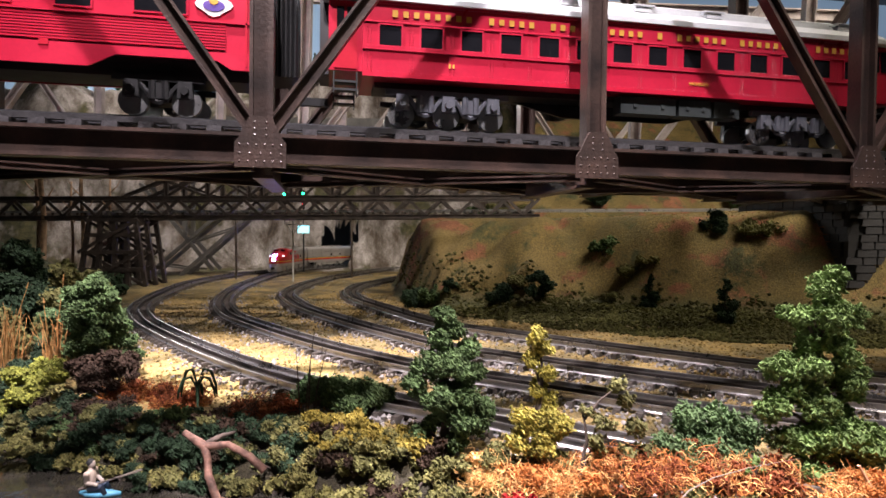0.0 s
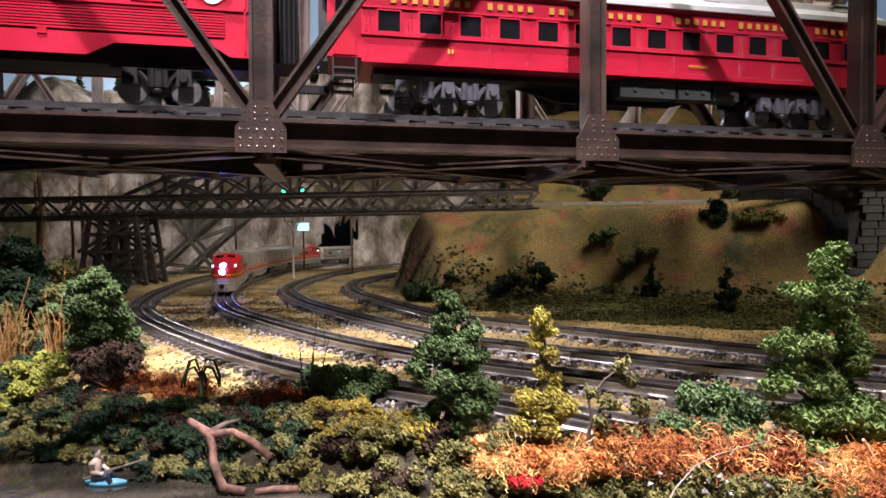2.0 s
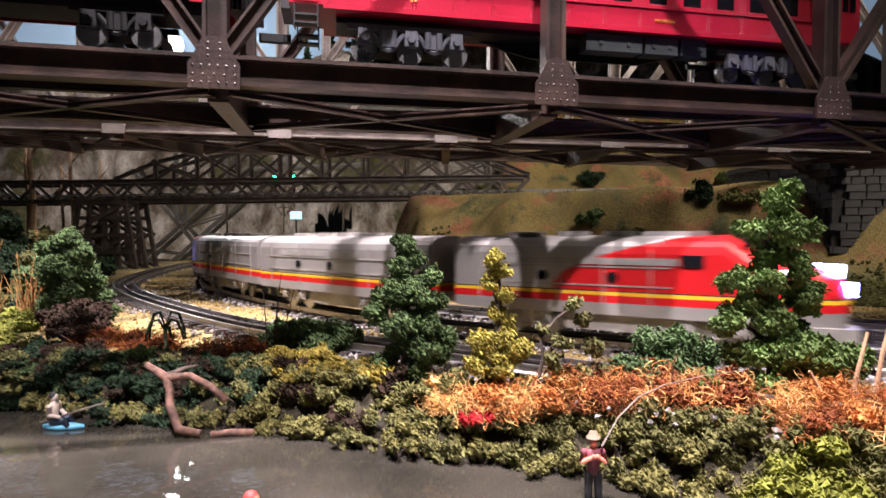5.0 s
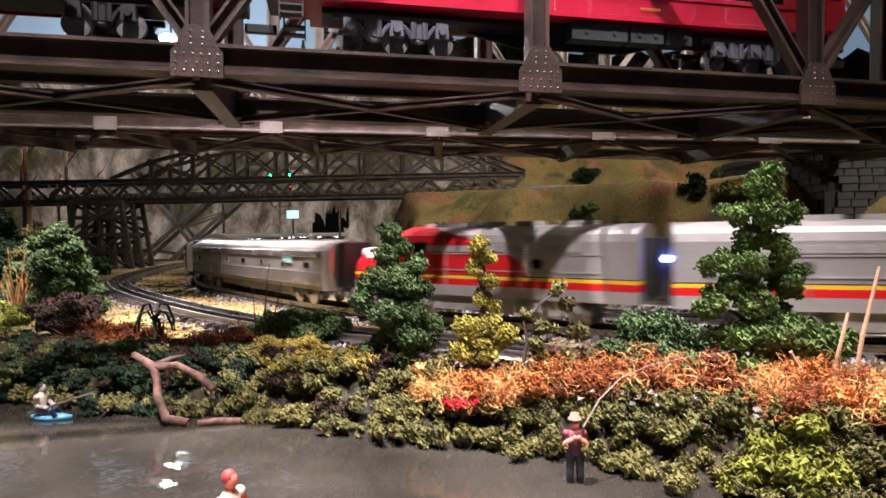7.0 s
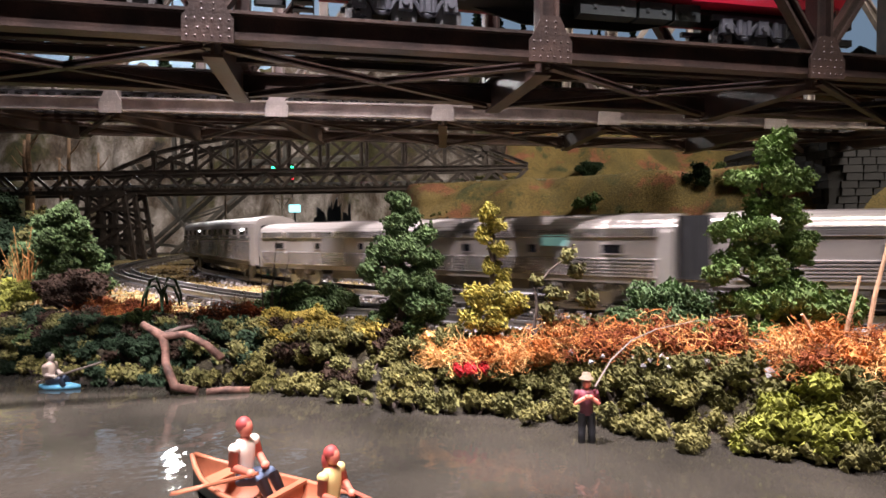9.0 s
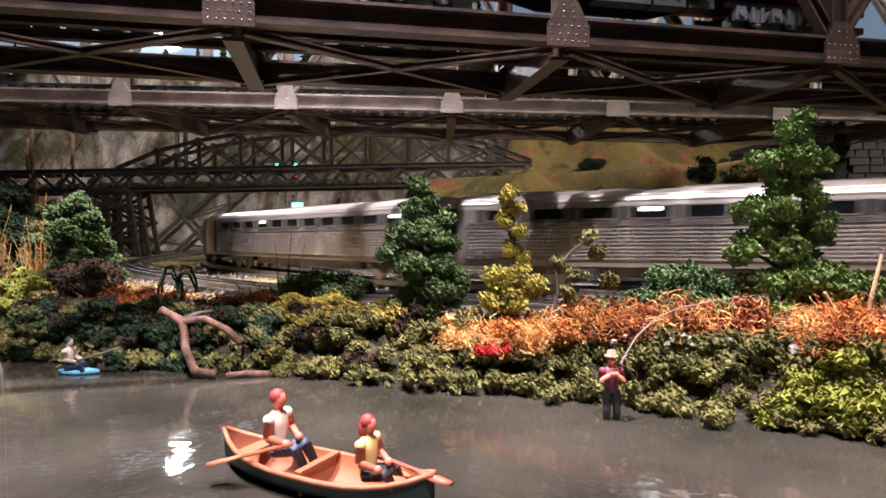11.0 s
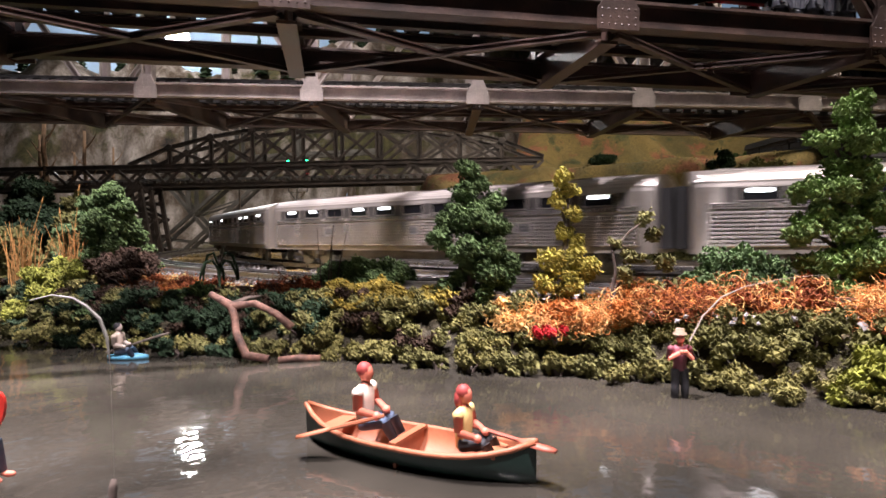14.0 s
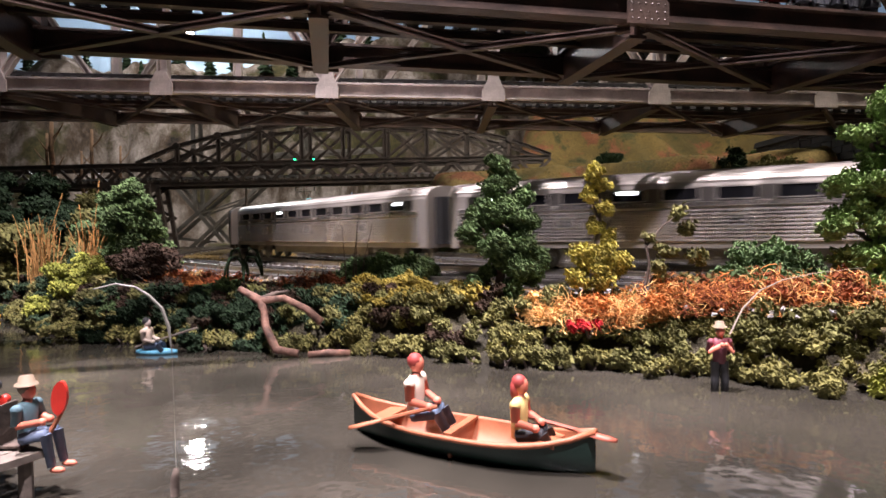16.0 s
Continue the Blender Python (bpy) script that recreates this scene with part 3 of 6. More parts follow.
def gusset_mesh(material, front=-1, w=0.031, h=0.032):
    """A riveted plate with a chamfered head; z 0 at the chord's middle."""
    m = Mesh()
    lo, k = -0.0125, 0.0072
    poly = [(-w / 2, lo), (w / 2, lo), (w / 2, lo + h * 0.47), (w / 2 - 0.0025, lo + h * 0.58), (k, lo + h * 0.96), (k - 0.0015, lo + h), (-k + 0.0015, lo + h), (-k, lo + h * 0.96), (-w / 2 + 0.0025, lo + h * 0.58), (-w / 2, lo + h * 0.47)]
    m.prism(poly, (0, 0, 0), (1, 0, 0), (0, 0, 1), 0.0022 if front < 0 else -0.0022)
    y = -0.0022 if front < 0 else 0.0022
    for z, row in ((-0.009, 6), (-0.004, 5), (0.0015, 6), (0.0075, 2), (0.0115, 2), (0.0155, 2)):
        span = 0.0125 if row > 2 else 0.0035
        for i in range(row):
            m.rivet((-span + 2 * span * i / (row - 1), y, z), 0.00085, (0, front, 0))
    return m.data("gusset_plate", material)


def truss_bridge(name, m, first, last, width, material, plate, label, tracks, high=0.33, tie_mat=BRIDGETIE, seed=1, under=None, rail_mat=None):
    """A through truss: origin on the near bottom chord at a node, x along, y across."""
    br = thing(name, m, label, "bridge")
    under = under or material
    near, far = gusset_mesh(plate, -1), gusset_mesh(plate, 1)
    x0, x1 = first * PANEL, last * PANEL
    for y, f, g in ((0.0, -1, near), (width, 1, far)):
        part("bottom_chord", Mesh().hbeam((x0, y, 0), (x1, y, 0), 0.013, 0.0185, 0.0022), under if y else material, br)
        part("top_chord", Mesh().hbeam((x0, y, high), (x1, y, high), 0.013, 0.02, 0.0022), material, br)
        for k in range(first, last + 1):
            x = k * PANEL
            part("post", Mesh().hbeam((x, y, 0.006), (x, y, high), 0.012, 0.0145, 0.0022, (1, 0, 0)), material, br)
            gp = part("gusset_plate", g, plate, br)
            gp.location = (x, y + f * 0.007, 0)
            gt = part("gusset_plate", g, plate, br)
            gt.matrix_local = pose(x, y + f * 0.007, high, 0, 180, 0)
            if k < last:
                up = (k % 2 == 0)
                a, b = (0.01, high - 0.008) if up else (high - 0.008, 0.01)
                part("diagonal", Mesh().hbeam((x + 0.004, y, a), (x + PANEL - 0.004, y, b), 0.0085, 0.0095, 0.0018, (0.7, 0, 0.7) if not up else (-0.7, 0, 0.7)), material, br)
    for k in range(first, last + 1):
        x = k * PANEL
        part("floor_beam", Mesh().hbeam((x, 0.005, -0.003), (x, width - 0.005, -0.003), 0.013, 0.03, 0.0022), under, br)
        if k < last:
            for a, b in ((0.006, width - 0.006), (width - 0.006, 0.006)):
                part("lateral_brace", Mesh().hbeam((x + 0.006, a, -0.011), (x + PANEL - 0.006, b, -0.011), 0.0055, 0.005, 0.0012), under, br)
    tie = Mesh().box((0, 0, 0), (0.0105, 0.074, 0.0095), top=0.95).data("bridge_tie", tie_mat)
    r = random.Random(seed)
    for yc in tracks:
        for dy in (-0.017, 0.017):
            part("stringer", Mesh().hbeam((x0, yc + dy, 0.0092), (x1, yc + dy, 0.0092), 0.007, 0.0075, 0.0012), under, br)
            part("rail", Mesh().box(((x0 + x1) / 2, yc + dy, 0.0265), (x1 - x0, 0.0022, 0.007)).box(((x0 + x1) / 2, yc + dy, 0.0235), (x1 - x0, 0.005, 0.0012)), rail_mat or DULLRAIL, br)
        part("center_rail", Mesh().box(((x0 + x1) / 2, yc, 0.0262), (x1 - x0, 0.002, 0.0065)), DARKRAIL, br)
        part("guard_timber", Mesh().box(((x0 + x1) / 2, yc - 0.03, 0.0245), (x1 - x0, 0.005, 0.004)).box(((x0 + x1) / 2, yc + 0.03, 0.0245), (x1 - x0, 0.005, 0.004)), tie_mat, br)
        n = int((x1 - x0) / 0.0225)
        for i in range(n):
            t = new("bridge_tie", tie)
            t.parent = br
            t.matrix_local = pose(x0 + 0.01 + i * 0.0225 + r.uniform(-0.0008, 0.0008), yc + r.uniform(-0.0015, 0.0015), 0.0177, 0, 0, r.uniform(-1, 1))
    return br


B1 = pose(-0.0215, 0.3985, 0.2425, 0, 0.6, 0)
truss_bridge("truss_bridge", B1, -4, 6, 0.145, STEEL, STEEL, "weathered dark brown riveted steel through-truss railway bridge", (0.085,))
B2 = pose(-0.014, 0.836, 0.2815, 0, 0, -11.2) @ pose(0, 0, 0, 2.0, 2.0, 0)
# Floor and far chord take the shaded colour, the rest the lit one.
truss_bridge("truss_bridge", B2, -5, 4, 0.29, LITSTEEL, LITSTEEL, "steel through-truss railway bridge on a stone abutment, coloured pale where lit and brown in shade", (0.08, 0.2), tie_mat=BRIDGETIE, seed=2, under=SHADEDSTEEL, rail_mat=WHEEL)


def arch_bridge(m):
    """A lattice deck girder with bowstring trusses over its middle span."""
    br = thing("arch_bridge", m, "dark steel lattice girder bridge with a bowstring arch", "bridge")
    L0, L1, A0, A1 = -1.35, 0.83, -0.42, 0.83
    for y in (0.0, 0.12):
        for z, w in ((0.0, 0.013), (0.058, 0.013)):
            part("flange", Mesh().hbeam((L0, y, z), (L1, y, z), 0.011, w, 0.0022), DARKSTEEL, br)
        lat = Mesh()
        n = 44
        for i in range(n):
            x = L0 + (L1 - L0) * i / n
            s = (L1 - L0) / n
            a, b = (0.005, 0.053) if i % 2 else (0.053, 0.005)
            lat.beam((x, y, a), (x + s, y, b), 0.005, 0.0085)
        part("lattice", lat, DARKSTEEL, br)
        span = A1 - A0
        nodes = 10

        def top(u):
            return 0.064 + 0.112 * (1 - (2 * u - 1) ** 2) ** 0.8
        arch = Mesh()
        arch.hsweep([(A0 + span * i / nodes, y, top(i / nodes)) for i in range(nodes + 1)], 0.01, 0.011, 0.002)
        part("arch_chord", arch, DARKSTEEL, br)
        for i in range(1, nodes):
            x = A0 + span * i / nodes
            part("hanger", Mesh().hbeam((x, y, 0.06), (x, y, top(i / nodes)), 0.009, 0.0115, 0.002, (1, 0, 0)), DARKSTEEL, br)
            part("node_plate", Mesh().tube([(x, y - 0.008, top(i / nodes)), (x, y + 0.008, top(i / nodes))], 0.0105, 8), DARKSTEEL, br)
            if i < nodes - 1:
                x2 = A0 + span * (i + 1) / nodes
                part("diagonal", Mesh().beam((x, y, 0.062), (x2, y, top((i + 1) / nodes) - 0.004), 0.006, 0.0075), DARKSTEEL, br)
                part("diagonal", Mesh().beam((x, y, top(i / nodes) - 0.004), (x2, y, 0.062), 0.006, 0.0075), DARKSTEEL, br)
    for i in range(88):
        part("deck_tie", Mesh().box((L0 + 0.0125 + i * 0.0247, 0.06, 0.012), (0.01, 0.1, 0.007)), TIE, br)
    for y in (0.02, 0.043, 0.077, 0.1):
        part("rail", Mesh().box(((L0 + L1 + 0.7) / 2, y, 0.0185), (L1 - L0 + 0.7, 0.0026, 0.0065)), WHEEL, br)
    return br


B3 = pose(-0.17, 1.845, 0.241, 0, -0.3, -11.2)
arch_bridge(B3)


def timber_tower(m):
    tw = thing("trestle_tower", m, "dark timber trestle tower carrying the lattice girder", "trestle")
    for y in (0.0, 0.06, 0.12):
        for x0, x1 in ((-0.095, -0.06), (-0.04, -0.03), (0.01, 0.012), (0.05, 0.045), (0.1, 0.07)):
            part("leg", Mesh().beam((x0, y, 0), (x1, y, 0.2), 0.011, 0.011), DARKSTEEL, tw)
        for z in (0.05, 0.1, 0.15, 0.195):
            part("girt", Mesh().beam((-0.1 + z * 0.17, y - 0.006, z), (0.105 - z * 0.17, y - 0.006, z), 0.006, 0.011), DARKSTEEL, tw)
        for a, b in ((0.0, 0.1), (0.1, 0.195)):
            part("brace", Mesh().beam((-0.09, y - 0.012, a), (0.085, y - 0.012, b), 0.004, 0.009), DARKSTEEL, tw)
            part("brace", Mesh().beam((0.095, y + 0.008, a), (-0.08, y + 0.008, b), 0.004, 0.009), DARKSTEEL, tw)
    return tw


timber_tower(pose(-0.6, 1.86, 0.036, 0, 0, -11))


def far_viaduct():
    """The grey girder viaduct that stands in the gorge behind the trestle."""
    v = thing("far_viaduct", pose(-0.3, 2.28, 0.036, 0, 0, -8), "grey steel deck-arch viaduct in the gorge", "bridge")
    g = mat("dull_grey_steel", (0.16, 0.155, 0.15), 0.6, 0.1, 0.3, 30, 0.2)
    for y in (0.0, 0.08):
        for a, b in (((-0.34, 0.0), (0.05, 0.34)), ((-0.22, 0.0), (0.12, 0.3)), ((-0.36, 0.34), (-0.1, 0.02)), ((-0.02, 0.27), (-0.02, 0.55)), ((-0.2, 0.14), (-0.2, 0.55)), ((0.2, 0.33), (0.2, 0.55)), ((0.05, 0.34), (0.5, 0.36))):
            part("strut", Mesh().hbeam((a[0], y, a[1]), (b[0], y, b[1]), 0.012, 0.015, 0.002, (0, 1, 0)), g, v)
        part("web_brace", Mesh().beam((-0.3, y, 0.04), (-0.15, y, 0.02), 0.006, 0.006).beam((-0.2, y, 0.12), (-0.02, y, 0.18), 0.006, 0.006).beam((-0.08, y, 0.23), (0.02, y, 0.22), 0.006, 0.006), g, v)
    part("deck_girder", Mesh().box((-0.2, 0.04, 0.57), (2.0, 0.1, 0.03)), g, v)
    return v


far_viaduct()


def abutment():
    """The coursed stone abutment, course by course."""
    STONE = mat("dark_cut_stone", (0.028, 0.027, 0.029), 0.8, 0, 0.35, 60, 0.6, 250, island=0.3)
    MORTAR = mat("dark_mortar", (0.03, 0.029, 0.03), 0.95, 0, 0.3, 60, 0.4)
    ab = thing("stone_abutment", pose(0.895, 0.86, 0.0, 0, 0, -11.2), "dark coursed stone bridge abutment", "abutment")
    W, Dp, Hh = 0.5, 0.34, 0.264
    part("core", Mesh().box((W / 2, Dp / 2, Hh / 2), (W, Dp, Hh)), MORTAR, ab)
    r = random.Random(5)
    blocks = [Mesh().box((0, 0, 0), (l - 0.0016, 0.008, 0.0116), top=0.93).data("stone_block", STONE) for l in (0.024, 0.03, 0.036)]
    for k in range(20):
        z = 0.012 + k * 0.0132
        x = -r.random() * 0.02
        while x < W:
            i = r.randrange(3)
            l = (0.024, 0.03, 0.036)[i]
            if x > -0.01 and x + l < W + 0.02 and x < 0.3:
                b = new("stone_block", blocks[i])
                b.parent = ab
                b.matrix_local = pose(x + l / 2, -0.001 - r.random() * 0.0015, z, r.uniform(-2, 2), 0, r.uniform(-1, 1))
            x += l
        y = -r.random() * 0.02 + 0.012
        while y < Dp:
            i = r.randrange(3)
            l = (0.024, 0.03, 0.036)[i]
            b = new("stone_block", blocks[i])
            b.parent = ab
            b.matrix_local = pose(-0.001 - r.random() * 0.0015, y + l / 2, z, r.uniform(-2, 2), 0, 90 + r.uniform(-1, 1))
            y += l
    part("cap_stone", Mesh().box((W / 2 - 0.004, Dp / 2, Hh + 0.006), (W + 0.02, Dp + 0.02, 0.012), top=0.99), STONE, ab)
    return ab


abutment()

# ---- rolling stock ----
def profile(w, h0, h1, roof, n=8):
    """Half-round-roofed car section, anticlockwise from the near sill; y across, z up from the rail."""
    P = [(-w / 2, h0), (w / 2, h0), (w / 2, h1)]
    for i in range(1, n):
        a = math.pi * i / n
        P.append((w / 2 * math.cos(a) ** 1 if math.cos(a) >= 0 else -w / 2 * abs(math.cos(a)), h1 + roof * math.sin(a) ** 0.75))
    P.append((-w / 2, h1))
    return P


def truck(parent, x, axles, material, w=0.05, name="truck"):
    """A truck: side frames, and wheels that show below them."""
    span = 0.036 * (axles - 1)
    t = part(name, Mesh().box((0, 0, 0.016), (span * 0.9, w * 0.5, 0.008)), BLACK, parent)
    t.location = (x, 0, 0)
    for s in (-1, 1):
        y = s * w / 2
        f = Mesh()
        f.beam((-span / 2 - 0.013, y, 0.0262), (span / 2 + 0.013, y, 0.0262), 0.004, 0.0042)
        for i in range(axles):
            u = -span / 2 + i * 0.036
            f.box((u, y + s * 0.001, 0.0185), (0.011, 0.006, 0.012), top=0.85)
            f.tube([(u, y + s * 0.003, 0.0175), (u, y + s * 0.0062, 0.0175)], [0.0036, 0.0028], 8)
        for i in range(axles - 1):
            u = -span / 2 + i * 0.036
            f.tube([(u + 0.005, y, 0.0225), (u + 0.0095, y, 0.017), (u + 0.0135, y, 0.0105), (u + 0.018, y, 0.0092), (u + 0.0225, y, 0.0105), (u + 0.0265, y, 0.017), (u + 0.031, y, 0.0225)], 0.0021, 6)
            for d in (0.0135, 0.0225):
                f.tube([(u + d, y + s * 0.001, 0.0115), (u + d, y + s * 0.001, 0.0245)], 0.0026, 7)
            f.box((u + 0.018, y, 0.0185), (0.004, 0.003, 0.013))
        part("side_frame", f, material, t)
        for i in range(axles):
            u = -span / 2 + i * 0.036
            part("wheel", Mesh().tube([(u, s * 0.0145, 0.0105), (u, s * 0.0185, 0.0105)], 0.0105, 14), WHEEL, t)
    return t


def window(parent, x, y, z, w, h, material, s, frame_mat, name="window"):
    """A window set in the side at y (s: -1 near, 1 far): raised surround and pane."""
    d = s * 0.0009
    m = Mesh()
    k = 0.0011
    for bx, bz, bw, bh in ((0, h / 2 + k / 2, w + 2 * k, k), (0, -h / 2 - k / 2, w + 2 * k, k), (-w / 2 - k / 2, 0, k, h), (w / 2 + k / 2, 0, k, h)):
        m.box((x + bx, y + d / 2, z + bz), (bw, abs(d), bh), 0)
    m.box((x, y + d * 0.15, z), (w, abs(d) * 0.3, h), 1)
    return part(name, m, [frame_mat, material], parent)


def bars(parent, name, x0, x1, z, h, y, material, words, gap=0.5, label=""):
    """Lettering that becomes plain upright bars, word by word (letters in each word)."""
    total = sum(words) + 1.2 * (len(words) - 1)
    u = (x1 - x0) / total
    m, x = Mesh(), x0
    for k, n in enumerate(words):
        for i in range(n):
            m.box((x + u * 0.5, y, z), (u * (1 - gap), 0.0004, h * (1 if i else 1.15)))
            x += u
        x += 1.2 * u
    return part(name, m, material, parent, label)


def heavyweight(m, L=0.498):
    """The riveted red circus coach; x from its left end, z from the rail top."""
    c = thing("heavyweight_coach", m, "glossy red riveted heavyweight circus coach with silver roof and gold lettering", "train car", "red circus train")
    w, z0, z1 = 0.062, 0.0355, 0.0915
    body = Mesh().box((L / 2, 0, (z0 + z1) / 2), (L - 0.05, w, z1 - z0))
    part("body", body, RED, c)
    for x, d in ((0.0125, 1), (L - 0.0125, -1)):
        v = Mesh().box((x, 0, (z0 + z1) / 2 + 0.002), (0.025, w - 0.008, z1 - z0 - 0.004))
        ve = part("vestibule", v, RED, c)
        for s in (-1, 1):
            part("door", Mesh().box((x, s * (w / 2 - 0.0038), 0.066), (0.017, 0.001, 0.05)).box((x - 0.0038, s * (w / 2 - 0.0033), 0.0775), (0.0055, 0.001, 0.018), 1).box((x + 0.0038, s * (w / 2 - 0.0033), 0.0775), (0.0055, 0.001, 0.018), 1), [DARKRED, WINDOW], ve)
            part("step", Mesh().box((x, s * (w / 2 - 0.007), 0.031), (0.016, 0.01, 0.0015)).box((x, s * (w / 2 - 0.006), 0.025), (0.016, 0.008, 0.0015)).box((x - 0.0085, s * (w / 2 - 0.007), 0.03), (0.001, 0.01, 0.016)).box((x + 0.0085, s * (w / 2 - 0.007), 0.03), (0.001, 0.01, 0.016)), BLACK, ve)
        part("diaphragm", Mesh().box((x - d * 0.0155, 0, 0.066), (0.007, 0.036, 0.056)), BLACK, c)
    roof = Mesh()
    ring = [(-0.034, 0), (0.034, 0), (0.034, 0.004), (0.028, 0.0105), (0.017, 0.013), (0.0165, 0.0205), (0.01, 0.024), (0, 0.025), (-0.01, 0.024), (-0.0165, 0.0205), (-0.017, 0.013), (-0.028, 0.0105), (-0.034, 0.004)]
    roof.loft([[(x, y * k, z1 + 0.0005 + z * q) for y, z in ring] for x, k, q in ((-0.004, 0.8, 0.35), (0.004, 0.95, 0.7), (0.02, 1, 1), (L - 0.02, 1, 1), (L - 0.004, 0.95, 0.7), (L + 0.004, 0.8, 0.35))])
    rf = part("roof", roof, SILVERROOF, c, "silver clerestory roof")
    for i in range(7):
        part("roof_vent", Mesh().box((0.06 + i * 0.065, -0.026, z1 + 0.0135), (0.016, 0.006, 0.005), top=0.8).box((0.06 + i * 0.065, -0.026, z1 + 0.0165), (0.02, 0.008, 0.001)), SILVERROOF, rf)
    for s in (-1, 1):
        y = s * w / 2
        for z, h in ((0.091, 0.0025), (0.0765, 0.0014), (0.0567, 0.0026), (0.0362, 0.0018)):
            part("belt_rail", Mesh().box((L / 2, y + s * 0.0005, z), (L - 0.05, 0.001, h)), RED, c)
        riv = Mesh()
        for z in (0.0765, 0.0558, 0.0583, 0.039):
            for i in range(110):
                riv.rivet((0.028 + i * (L - 0.056) / 109, y + s * 0.0009, z), 0.0006, (0, s, 0))
        xs = [0.03 + k * (L - 0.06) / 14 for k in range(15)]
        for x in xs:
            for dx in (-0.0013, 0.0013):
                for j in range(20):
                    riv.rivet((x + dx, y + s * 0.0001, 0.0405 + j * 0.00225), 0.00055, (0, s, 0))
        part("rivets", riv, RED, c)
        for k in range(14):
            xc = (xs[k] + xs[k + 1]) / 2
            window(c, xc, y, 0.0665, 0.0165, 0.0152, WINDOW, s, RED)
        bars(c, "lettering", 0.045, L - 0.045, 0.0829, 0.0046, y + s * 0.0007, GOLD, (8, 5, 3, 6, 1, 6, 8, 5), label="gold lettering bars along the letterboard")
        bars(c, "car_number", 0.09, 0.096, 0.0465, 0.003, y + s * 0.0004, GOLD, (2,), label="small gold number bars")
    cu = bpy.data.curves.new("car_name", "FONT")
    cu.body, cu.size, cu.align_x, cu.extrude = "MICHIGAN", 0.0037, "CENTER", 0.0002
    nm = new("car_name", cu)
    nm.data.materials.append(GOLD)
    nm.parent = c
    nm.matrix_local = pose(0.305, -w / 2 - 0.0004, 0.0445, 90, 0, 0)
    tagged(nm, "small gold car name lettering")
    un = part("underframe", Mesh().box((L / 2, 0, 0.034), (L - 0.07, 0.03, 0.006)).prism([(0.15, 0.032), (L - 0.15, 0.032), (L - 0.2, 0.02), (0.2, 0.02)], (0, 0.01, 0), (1, 0, 0), (0, 0, 1), 0.003), BLACK, c)
    for x, l in ((0.262, 0.05), (0.305, 0.03), (0.335, 0.024)):
        part("battery_box", Mesh().box((x, -0.02, 0.0265), (l, 0.014, 0.014)).box((x - l * 0.25, -0.0275, 0.026), (0.003, 0.001, 0.003)).box((x + l * 0.25, -0.0275, 0.026), (0.003, 0.001, 0.003)), mat("dark_equipment_box", (0.035, 0.042, 0.042), 0.5, 0, 0.2, 60, 0.1), un)
    truck(c, 0.092, 3, GREYTRUCK, 0.046)
    truck(c, L - 0.092, 3, GREYTRUCK, 0.046)
    for x in (-0.012, L + 0.012):
        part("coupler", Mesh().box((x, 0, 0.02), (0.024, 0.006, 0.006)), BLACK, c)
    return c


